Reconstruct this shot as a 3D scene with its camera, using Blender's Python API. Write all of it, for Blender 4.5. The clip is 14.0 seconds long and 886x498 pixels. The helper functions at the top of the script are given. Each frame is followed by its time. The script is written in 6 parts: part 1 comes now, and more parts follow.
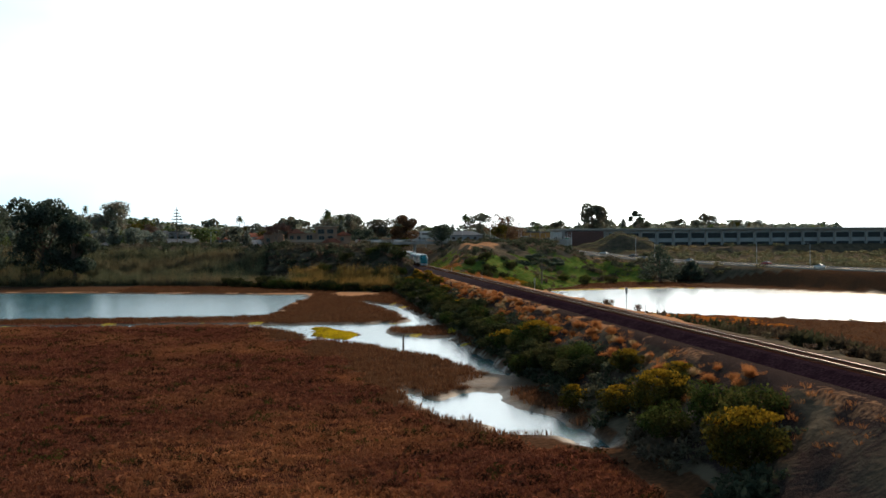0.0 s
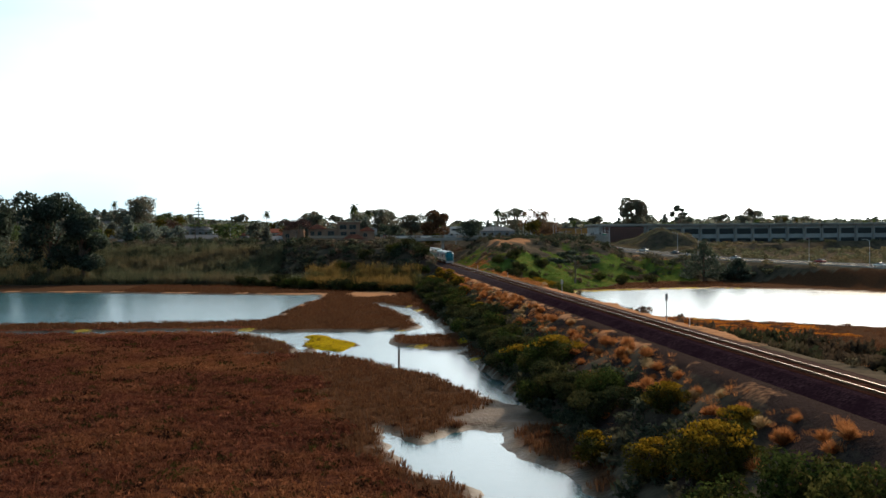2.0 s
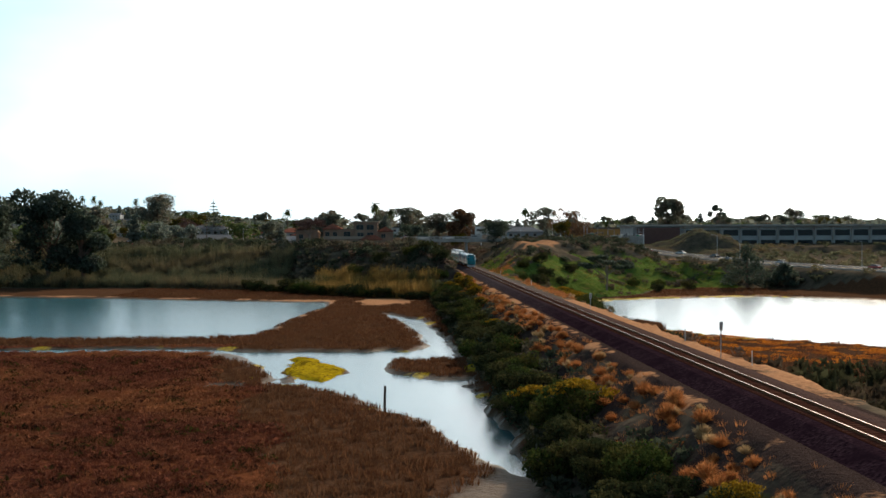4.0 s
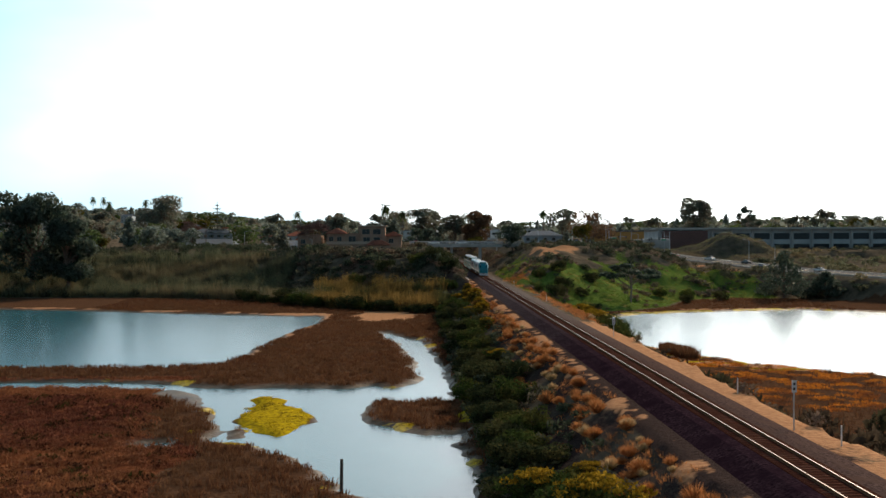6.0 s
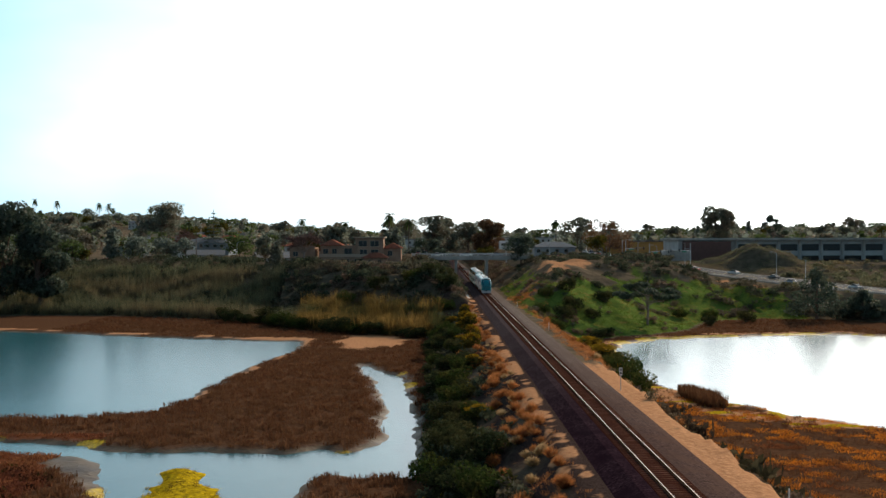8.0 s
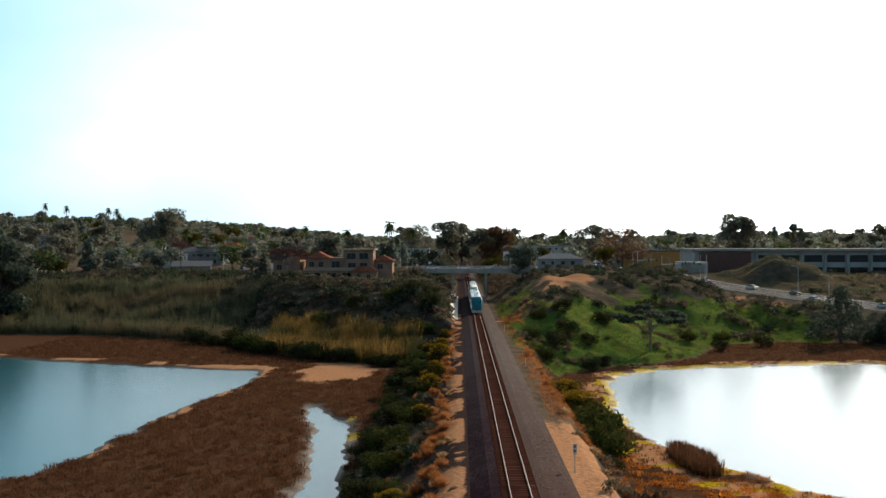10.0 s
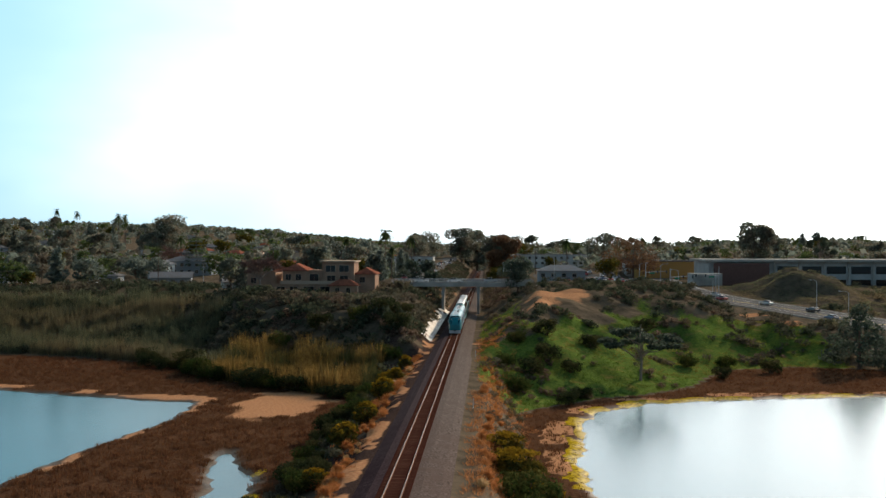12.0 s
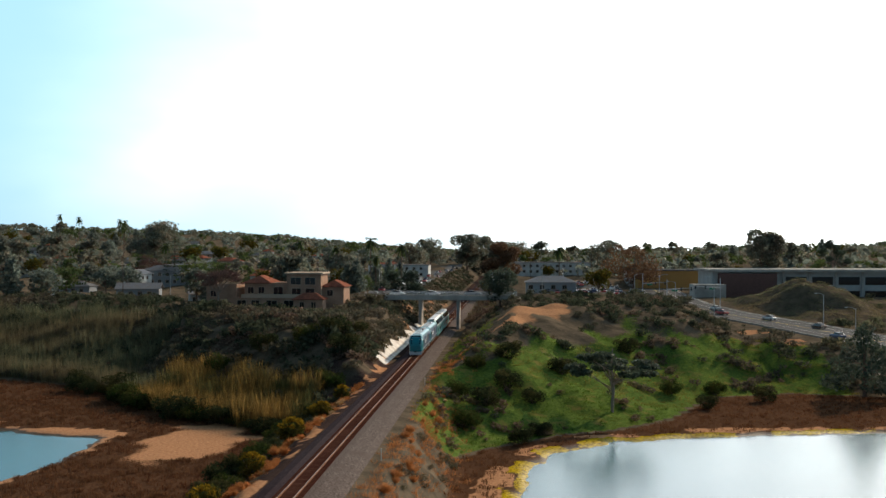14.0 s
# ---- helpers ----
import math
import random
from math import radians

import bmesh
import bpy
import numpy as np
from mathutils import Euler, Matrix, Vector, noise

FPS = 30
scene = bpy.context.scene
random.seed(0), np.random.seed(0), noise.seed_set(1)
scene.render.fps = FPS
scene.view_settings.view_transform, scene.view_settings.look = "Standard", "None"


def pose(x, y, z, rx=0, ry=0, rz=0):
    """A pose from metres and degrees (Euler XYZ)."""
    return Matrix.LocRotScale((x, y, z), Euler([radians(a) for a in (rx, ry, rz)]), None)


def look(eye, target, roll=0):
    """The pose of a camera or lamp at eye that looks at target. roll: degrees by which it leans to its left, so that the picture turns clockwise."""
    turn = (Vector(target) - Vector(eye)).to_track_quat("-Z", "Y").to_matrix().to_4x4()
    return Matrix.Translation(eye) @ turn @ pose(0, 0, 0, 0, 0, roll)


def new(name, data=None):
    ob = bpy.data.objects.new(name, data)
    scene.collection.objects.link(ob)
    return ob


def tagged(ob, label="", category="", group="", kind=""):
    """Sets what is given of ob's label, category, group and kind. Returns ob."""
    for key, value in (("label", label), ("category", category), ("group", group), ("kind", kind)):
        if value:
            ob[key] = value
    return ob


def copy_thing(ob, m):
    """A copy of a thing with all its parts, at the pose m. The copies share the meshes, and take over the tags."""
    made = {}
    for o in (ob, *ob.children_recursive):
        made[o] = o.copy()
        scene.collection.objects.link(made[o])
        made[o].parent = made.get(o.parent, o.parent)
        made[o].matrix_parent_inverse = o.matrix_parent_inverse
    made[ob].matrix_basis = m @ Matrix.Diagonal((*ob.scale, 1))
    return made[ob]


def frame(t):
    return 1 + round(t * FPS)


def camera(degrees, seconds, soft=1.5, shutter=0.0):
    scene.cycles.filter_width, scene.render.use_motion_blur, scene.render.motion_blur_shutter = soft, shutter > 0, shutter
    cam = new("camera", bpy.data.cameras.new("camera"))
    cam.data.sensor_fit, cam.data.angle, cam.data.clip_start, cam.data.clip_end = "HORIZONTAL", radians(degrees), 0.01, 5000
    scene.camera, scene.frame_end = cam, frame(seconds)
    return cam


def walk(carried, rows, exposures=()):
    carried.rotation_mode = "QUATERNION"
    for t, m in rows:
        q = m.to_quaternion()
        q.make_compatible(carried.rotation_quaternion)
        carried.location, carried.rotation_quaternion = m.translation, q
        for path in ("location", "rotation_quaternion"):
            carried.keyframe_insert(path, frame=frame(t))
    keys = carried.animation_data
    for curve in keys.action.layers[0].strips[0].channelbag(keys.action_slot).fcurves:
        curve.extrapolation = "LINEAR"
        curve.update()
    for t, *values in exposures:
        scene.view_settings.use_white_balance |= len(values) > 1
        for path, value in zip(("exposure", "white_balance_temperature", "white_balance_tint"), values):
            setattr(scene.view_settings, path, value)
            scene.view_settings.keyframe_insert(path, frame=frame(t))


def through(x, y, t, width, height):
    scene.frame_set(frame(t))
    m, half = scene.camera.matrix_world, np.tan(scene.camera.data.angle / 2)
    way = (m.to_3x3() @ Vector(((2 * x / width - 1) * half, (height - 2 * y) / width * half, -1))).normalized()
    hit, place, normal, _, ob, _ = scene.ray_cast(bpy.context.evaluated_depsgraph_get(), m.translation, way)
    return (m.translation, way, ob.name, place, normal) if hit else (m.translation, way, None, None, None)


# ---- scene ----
cam = camera(45.0, 14.0)
PATH = [
    (0, (-40.141, -0.531, 9.647), (-39.91, 1.456, 9.631), -0.4),
    (0.5, (-37.888, 5.742, 9.671), (-37.702, 7.733, 9.654), -0.4),
    (1, (-35.974, 12.065, 9.683), (-35.806, 14.058, 9.664), -0.4),
    (1.5, (-34.133, 18.623, 9.652), (-33.973, 20.616, 9.631), -0.4),
    (2, (-32.34, 25.374, 9.639), (-32.184, 27.368, 9.616), -0.4),
    (2.5, (-30.57, 32.345, 9.679), (-30.425, 34.339, 9.655), -0.3),
    (3, (-29.042, 39.166, 10.01), (-28.913, 41.162, 9.985), -0.4),
    (5.3, (-23.519, 69.115, 12.156), (-23.455, 71.113, 12.128), -0.0),
    (5.5, (-22.957, 71.961, 12.334), (-22.896, 73.96, 12.306), -0.1),
    (6, (-21.709, 79.124, 12.82), (-21.653, 81.123, 12.793), -0.2),
    (6.5, (-20.259, 86.268, 13.41), (-20.212, 88.267, 13.384), -0.2),
    (7, (-18.863, 93.172, 14.168), (-18.823, 95.171, 14.144), -0.1),
    (7.5, (-17.025, 100.113, 14.869), (-16.996, 102.112, 14.847), -0.0),
    (8, (-15.056, 106.863, 15.338), (-15.037, 108.863, 15.32), -0.1),
    (8.2, (-14.241, 109.45, 15.507), (-14.225, 111.45, 15.493), 0.0),
    (10.5, (-1.449, 138.258, 19.089), (-1.495, 140.258, 19.077), 0.0),
    (11, (1.641, 144.658, 19.507), (1.58, 146.657, 19.499), 0.1),
    (11.5, (4.769, 151.085, 20.036), (4.696, 153.084, 20.029), 0.1),
    (12, (7.961, 157.414, 20.464), (7.875, 159.412, 20.46), 0.1),
    (12.5, (10.987, 163.415, 20.832), (10.893, 165.412, 20.831), 0.1),
    (13, (13.862, 169.484, 21.313), (13.759, 171.482, 21.314), 0.1),
    (13.5, (17.053, 175.476, 21.747), (16.939, 177.473, 21.75), 0.1),
    (14, (20.351, 181.492, 22.257), (20.223, 183.488, 22.261), 0.1),
]
walk(cam, [(t, look(eye, target, roll)) for t, eye, target, roll in PATH])

# ---------------------------------------------------------------- light
SUN_AZ, SUN_EL = 30.0, 25.0          # degrees right of the track's line, and above the horizon
world = bpy.data.worlds.new("world")
scene.world = world
world.use_nodes = True
wn = world.node_tree
wn.nodes.clear()
w_out = wn.nodes.new("ShaderNodeOutputWorld")
w_bg = wn.nodes.new("ShaderNodeBackground")
w_sky = wn.nodes.new("ShaderNodeTexSky")
w_sky.sky_type = "NISHITA"
w_sky.sun_disc = False
w_sky.sun_elevation = radians(SUN_EL)
w_sky.sun_rotation = radians(SUN_AZ)
w_sky.air_density = 1.0
w_sky.dust_density = 3.0
w_sky.ozone_density = 1.5
w_bg.inputs["Strength"].default_value = 0.14
# bright high haze: white towards the sun, bluer and dimmer away from it, with soft cloud in it
w_tc = wn.nodes.new("ShaderNodeTexCoord")
w_map = wn.nodes.new("ShaderNodeMapping")
w_map.inputs["Scale"].default_value = (1.0, 1.0, 2.4)
w_noise = wn.nodes.new("ShaderNodeTexNoise")
w_noise.inputs["Scale"].default_value = 2.6
w_noise.inputs["Detail"].default_value = 5
w_noise.inputs["Roughness"].default_value = 0.45
w_dot = wn.nodes.new("ShaderNodeVectorMath")
w_dot.operation = "DOT_PRODUCT"
w_dot.inputs[1].default_value = (math.sin(radians(SUN_AZ)) * 0.96, math.cos(radians(SUN_AZ)) * 0.96, 0.28)
w_wob = wn.nodes.new("ShaderNodeMath")
w_wob.operation = "MULTIPLY_ADD"
w_wob.inputs[1].default_value = 0.42
w_cl = wn.nodes.new("ShaderNodeMapRange")
w_cl.interpolation_type = "SMOOTHSTEP"
w_cl.inputs[1].default_value, w_cl.inputs[2].default_value = 0.76, 1.15
w_far = wn.nodes.new("ShaderNodeMapRange")
w_far.interpolation_type = "SMOOTHSTEP"
w_far.inputs[1].default_value, w_far.inputs[2].default_value = -0.4, 0.6
w_far.inputs[3].default_value, w_far.inputs[4].default_value = 0.22, 1.0
w_col = wn.nodes.new("ShaderNodeMixRGB")
w_col.inputs[1].default_value = (3.5, 6.5, 8.2, 1)
w_col.inputs[2].default_value = (11.6, 13.0, 13.8, 1)
w_mul = wn.nodes.new("ShaderNodeMixRGB")
w_mul.blend_type = "MULTIPLY"
w_mul.inputs[0].default_value = 1.0
w_mix = wn.nodes.new("ShaderNodeMixRGB")
w_mix.blend_type = "ADD"
w_mix.inputs[0].default_value = 1.0
w_dim = wn.nodes.new("ShaderNodeMixRGB")
w_dim.blend_type = "MULTIPLY"
w_dim.inputs[0].default_value = 1.0
w_dim.inputs[2].default_value = (0.3, 0.3, 0.31, 1)
# the haze thins out towards the zenith
w_sep = wn.nodes.new("ShaderNodeSeparateXYZ")
w_up = wn.nodes.new("ShaderNodeMapRange")
w_up.interpolation_type = "SMOOTHSTEP"
w_up.inputs[1].default_value, w_up.inputs[2].default_value = 0.24, 0.75
w_up.inputs[3].default_value, w_up.inputs[4].default_value = 1.0, 0.22
w_thin = wn.nodes.new("ShaderNodeMath")
w_thin.operation = "MULTIPLY"
wn.links.new(w_tc.outputs["Generated"], w_sep.inputs[0])
wn.links.new(w_sep.outputs[2], w_up.inputs[0])
wn.links.new(w_up.outputs[0], w_thin.inputs[0])
wn.links.new(w_far.outputs[0], w_thin.inputs[1])
# glare of the veiled sun
w_glow = wn.nodes.new("ShaderNodeMapRange")
w_glow.interpolation_type = "SMOOTHSTEP"
w_glow.inputs[1].default_value, w_glow.inputs[2].default_value = 0.80, 1.0
w_glow.inputs[3].default_value, w_glow.inputs[4].default_value = 1.0, 2.0
w_glare = wn.nodes.new("ShaderNodeMath")
w_glare.operation = "MULTIPLY"
wn.links.new(w_dot.outputs["Value"], w_glow.inputs[0])
wn.links.new(w_thin.outputs[0], w_glare.inputs[0])
wn.links.new(w_glow.outputs[0], w_glare.inputs[1])
wn.links.new(w_tc.outputs["Generated"], w_map.inputs["Vector"])
wn.links.new(w_map.outputs["Vector"], w_noise.inputs["Vector"])
wn.links.new(w_tc.outputs["Generated"], w_dot.inputs[0])
wn.links.new(w_noise.outputs["Fac"], w_wob.inputs[0])
wn.links.new(w_dot.outputs["Value"], w_wob.inputs[2])
wn.links.new(w_wob.outputs[0], w_cl.inputs[0])
wn.links.new(w_dot.outputs["Value"], w_far.inputs[0])
wn.links.new(w_cl.outputs[0], w_col.inputs[0])
wn.links.new(w_col.outputs[0], w_mul.inputs[1])
wn.links.new(w_glare.outputs[0], w_mul.inputs[2])
wn.links.new(w_sky.outputs["Color"], w_dim.inputs[1])
wn.links.new(w_dim.outputs[0], w_mix.inputs[1])
wn.links.new(w_mul.outputs[0], w_mix.inputs[2])
wn.links.new(w_mix.outputs[0], w_bg.inputs["Color"])
wn.links.new(w_bg.outputs[0], w_out.inputs[0])

sun_data = bpy.data.lights.new("sun", "SUN")
sun_data.energy, sun_data.angle, sun_data.color = 4.9, radians(1.0), (1.0, 0.80, 0.58)
sun = new("sun", sun_data)
az, el = radians(SUN_AZ), radians(SUN_EL)
sun_way = Vector((math.sin(az) * math.cos(el), math.cos(az) * math.cos(el), math.sin(el)))
sun.matrix_world = look((0, 0, 200), Vector((0, 0, 200)) - sun_way)
scene.view_settings.exposure = -0.3

# ---------------------------------------------------------------- materials
WATER = -7.68


def nodes_of(name):
    m = bpy.data.materials.new(name)
    m.use_nodes = True
    nt = m.node_tree
    return m, nt, nt.nodes["Principled BSDF"]


def rgba(c):
    return (c[0], c[1], c[2], 1.0)


def add_noise(nt, scale, detail=4, coords="position"):
    n = nt.nodes.new("ShaderNodeTexNoise")
    n.inputs["Scale"].default_value = scale
    n.inputs["Detail"].default_value = detail
    if coords == "position":
        g = nt.nodes.new("ShaderNodeNewGeometry")
        nt.links.new(g.outputs["Position"], n.inputs["Vector"])
    else:
        g = nt.nodes.new("ShaderNodeTexCoord")
        nt.links.new(g.outputs["Object"], n.inputs["Vector"])
    return n.outputs["Fac"]


def stretch(nt, value, lo, hi):
    r = nt.nodes.new("ShaderNodeMapRange")
    r.inputs[1].default_value, r.inputs[2].default_value = lo, hi
    nt.links.new(value, r.inputs[0])
    return r.outputs[0]


def blend(nt, fac, a, b):
    m = nt.nodes.new("ShaderNodeMixRGB")
    if isinstance(fac, float):
        m.inputs[0].default_value = fac
    else:
        nt.links.new(fac, m.inputs[0])
    for i, c in ((1, a), (2, b)):
        if isinstance(c, tuple):
            m.inputs[i].default_value = rgba(c)
        else:
            nt.links.new(c, m.inputs[i])
    return m.outputs[0]


def vary(nt, colour, amount, island=False):
    """Lighter or darker by object, or by loose piece of a mesh."""
    if island:
        rnd = nt.nodes.new("ShaderNodeNewGeometry").outputs["Random Per Island"]
    else:
        rnd = nt.nodes.new("ShaderNodeObjectInfo").outputs["Random"]
    r = nt.nodes.new("ShaderNodeMapRange")
    r.inputs[3].default_value, r.inputs[4].default_value = 1 - amount, 1 + amount
    nt.links.new(rnd, r.inputs[0])
    h = nt.nodes.new("ShaderNodeHueSaturation")
    nt.links.new(r.outputs[0], h.inputs["Value"])
    nt.links.new(colour, h.inputs["Color"])
    return h.outputs[0]


def bump(nt, bsdf, height, strength, distance):
    b = nt.nodes.new("ShaderNodeBump")
    b.inputs["Strength"].default_value = strength
    b.inputs["Distance"].default_value = distance
    nt.links.new(height, b.inputs["Height"])
    nt.links.new(b.outputs[0], bsdf.inputs["Normal"])


def surface(name, a, b, c=None, fine=8.0, coarse=0.6, rough=0.75, metal=0.0, relief=0.3, dist=0.02, coords="object", rnd=0.0, island=False):
    m, nt, bsdf = nodes_of(name)
    f = add_noise(nt, fine, 5, coords)
    col = blend(nt, stretch(nt, f, 0.3, 0.7), a, b)
    if c:
        col = blend(nt, stretch(nt, add_noise(nt, coarse, 3, coords), 0.42, 0.68), col, c)
    if rnd:
        col = vary(nt, col, rnd, island)
    nt.links.new(col, bsdf.inputs["Base Color"])
    bsdf.inputs["Roughness"].default_value = rough
    bsdf.inputs["Metallic"].default_value = metal
    if rough >= 0.85:
        bsdf.inputs["Specular IOR Level"].default_value = 0.0
    if relief:
        bump(nt, bsdf, f, relief, dist)
    return m


def foliage(name, a, b, c=None, through=0.35, rnd=0.35, coarse=0.25, rough=0.6, gloss=0.0):
    """Leaves and blades: light passes through them."""
    m, nt, bsdf = nodes_of(name)
    col = blend(nt, stretch(nt, add_noise(nt, 1.7, 3), 0.35, 0.65), a, b)
    if c:
        col = blend(nt, stretch(nt, add_noise(nt, coarse, 3), 0.45, 0.62), col, c)
    col = vary(nt, col, rnd, True)
    nt.links.new(col, bsdf.inputs["Base Color"])
    bsdf.inputs["Roughness"].default_value = rough
    bsdf.inputs["Specular IOR Level"].default_value = gloss
    t = nt.nodes.new("ShaderNodeBsdfTranslucent")
    nt.links.new(col, t.inputs["Color"])
    mx = nt.nodes.new("ShaderNodeMixShader")
    mx.inputs[0].default_value = through
    nt.links.new(bsdf.outputs[0], mx.inputs[1])
    nt.links.new(t.outputs[0], mx.inputs[2])
    nt.links.new(mx.outputs[0], nt.nodes["Material Output"].inputs[0])
    return m


def attribute(nt, name):
    n = nt.nodes.new("ShaderNodeAttribute")
    n.attribute_name = name
    s = nt.nodes.new("ShaderNodeSeparateColor")
    nt.links.new(n.outputs["Color"], s.inputs[0])
    return s.outputs[0], s.outputs[1], s.outputs[2], n.outputs["Alpha"]


def ground_material():
    m, nt, bsdf = nodes_of("ground_cover")
    fine = add_noise(nt, 2.2, 6)
    mid = add_noise(nt, 0.35, 5)
    big = add_noise(nt, 0.05, 4)
    grit = add_noise(nt, 14.0, 4)
    rust = blend(nt, stretch(nt, fine, 0.35, 0.66), (0.035, 0.014, 0.010), (0.14, 0.048, 0.026))
    rust = blend(nt, stretch(nt, big, 0.48, 0.64), rust, (0.17, 0.058, 0.024))
    rust = blend(nt, stretch(nt, mid, 0.62, 0.75), rust, (0.03, 0.022, 0.011))
    scrub = blend(nt, stretch(nt, mid, 0.38, 0.62), (0.075, 0.062, 0.045), (0.15, 0.115, 0.08))
    scrub = blend(nt, stretch(nt, fine, 0.5, 0.75), scrub, (0.16, 0.12, 0.08))
    brown = blend(nt, stretch(nt, fine, 0.3, 0.7), (0.06, 0.03, 0.018), (0.12, 0.062, 0.034))
    mud = blend(nt, stretch(nt, mid, 0.35, 0.65), (0.05, 0.033, 0.02), (0.115, 0.075, 0.042))
    yellow = blend(nt, stretch(nt, fine, 0.32, 0.68), (0.16, 0.11, 0.012), (0.62, 0.43, 0.012))
    sand = blend(nt, stretch(nt, fine, 0.3, 0.7), (0.34, 0.165, 0.082), (0.54, 0.285, 0.15))
    sand = blend(nt, stretch(nt, grit, 0.6, 0.72), sand, (0.25, 0.17, 0.12))
    green = blend(nt, stretch(nt, fine, 0.32, 0.68), (0.06, 0.10, 0.025), (0.14, 0.20, 0.04))
    green = blend(nt, stretch(nt, mid, 0.55, 0.7), green, (0.19, 0.165, 0.05))
    gravel = blend(nt, stretch(nt, grit, 0.35, 0.65), (0.02, 0.013, 0.012), (0.085, 0.058, 0.05))
    r, g, b, a = attribute(nt, "zone_a")
    r2, g2, b2, a2 = attribute(nt, "zone_b")
    col = scrub
    for fac, c in ((r, rust), (r2, brown), (a, green), (b2, gravel), (b, sand), (g2, mud), (g, yellow)):
        # ragged edge to every zone
        e = nt.nodes.new("ShaderNodeMath")
        e.operation = "MULTIPLY_ADD"
        nt.links.new(fine, e.inputs[0])
        e.inputs[1].default_value = 0.5
        nt.links.new(fac, e.inputs[2])
        col = blend(nt, stretch(nt, e.outputs[0], 0.62, 0.88), col, c)
    nt.links.new(col, bsdf.inputs["Base Color"])
    wet = nt.nodes.new("ShaderNodeMapRange")
    wet.inputs[3].default_value, wet.inputs[4].default_value = 0.9, 0.55
    nt.links.new(g2, wet.inputs[0])
    nt.links.new(wet.outputs[0], bsdf.inputs["Roughness"])
    dull = nt.nodes.new("ShaderNodeMapRange")
    dull.inputs[3].default_value, dull.inputs[4].default_value = 0.0, 0.2
    nt.links.new(g2, dull.inputs[0])
    nt.links.new(dull.outputs[0], bsdf.inputs["Specular IOR Level"])
    bump(nt, bsdf, fine, 0.7, 0.25)
    return m


def water_material():
    m, nt, bsdf = nodes_of("water")
    col = blend(nt, stretch(nt, add_noise(nt, 0.03, 3), 0.35, 0.65), (0.006, 0.078, 0.10), (0.014, 0.108, 0.132))
    nt.links.new(col, bsdf.inputs["Base Color"])
    bsdf.inputs["Roughness"].default_value = 0.21
    bsdf.inputs["IOR"].default_value = 1.33
    h = nt.nodes.new("ShaderNodeMath")
    h.operation = "ADD"
    nt.links.new(add_noise(nt, 0.9, 3), h.inputs[0])
    nt.links.new(add_noise(nt, 0.12, 2), h.inputs[1])
    h2 = nt.nodes.new("ShaderNodeMath")
    h2.operation = "MULTIPLY_ADD"
    nt.links.new(add_noise(nt, 3.2, 2), h2.inputs[0])
    h2.inputs[1].default_value = 0.5
    nt.links.new(h.outputs[0], h2.inputs[2])
    bump(nt, bsdf, h2.outputs[0], 0.3, 0.06)
    return m


GROUND = ground_material()
WATER_MAT = water_material()


def ballast(name, fresh, far_mix, y0, y1):
    """Darker purplish stone on the lagoon bank, paler grey stone towards the cutting."""
    m, nt, bsdf = nodes_of(name)
    f = add_noise(nt, 4.5, 5)
    fac = stretch(nt, f, 0.32, 0.68)
    patch = stretch(nt, add_noise(nt, 0.5, 3), 0.42, 0.7)
    # fresh holds the colours before y0, the other mix those beyond y1
    cols = [blend(nt, patch, blend(nt, fac, a, b), c) for a, b, c in (fresh, far_mix)]
    g = nt.nodes.new("ShaderNodeNewGeometry")
    sep = nt.nodes.new("ShaderNodeSeparateXYZ")
    nt.links.new(g.outputs["Position"], sep.inputs[0])
    wob = nt.nodes.new("ShaderNodeMath")
    wob.operation = "MULTIPLY_ADD"
    nt.links.new(add_noise(nt, 0.07, 3), wob.inputs[0])
    wob.inputs[1].default_value = 60.0
    nt.links.new(sep.outputs[1], wob.inputs[2])
    nt.links.new(blend(nt, stretch(nt, wob.outputs[0], y0, y1), cols[0], cols[1]), bsdf.inputs["Base Color"])
    bsdf.inputs["Roughness"].default_value = 0.92
    bsdf.inputs["Specular IOR Level"].default_value = 0.0
    bump(nt, bsdf, f, 0.9, 0.06)
    return m


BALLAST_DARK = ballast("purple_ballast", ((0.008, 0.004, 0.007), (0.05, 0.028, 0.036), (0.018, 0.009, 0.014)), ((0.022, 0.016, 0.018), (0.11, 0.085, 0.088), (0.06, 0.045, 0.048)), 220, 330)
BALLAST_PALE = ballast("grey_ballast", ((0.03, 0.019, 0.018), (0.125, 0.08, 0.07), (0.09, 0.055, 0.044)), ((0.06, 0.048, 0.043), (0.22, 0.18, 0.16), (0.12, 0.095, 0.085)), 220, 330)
STAINED = surface("stained_ballast", (0.02, 0.008, 0.006), (0.075, 0.028, 0.019), (0.045, 0.017, 0.013), fine=10, coarse=0.7, rough=0.9, relief=0.8, dist=0.05, coords="position")
BALLAST = surface("ballast_stone", (0.035, 0.026, 0.03), (0.13, 0.10, 0.105), (0.06, 0.045, 0.055), fine=4.5, coarse=0.5, rough=0.9, relief=0.9, dist=0.06)
RAIL_STEEL = surface("rail_steel", (0.17, 0.12, 0.095), (0.26, 0.20, 0.17), fine=3, rough=0.5, metal=0.6, relief=0.05)
RAIL_RUST = surface("rail_rust", (0.14, 0.06, 0.035), (0.23, 0.11, 0.06), fine=6, rough=0.85)
SLEEPER_MAT = surface("sleeper_timber", (0.035, 0.015, 0.01), (0.085, 0.036, 0.024), (0.11, 0.055, 0.04), fine=7, rough=0.9, rnd=0.3)
CONCRETE = surface("concrete", (0.42, 0.40, 0.37), (0.55, 0.53, 0.50), (0.33, 0.31, 0.28), fine=3, coarse=0.25, rough=0.85)
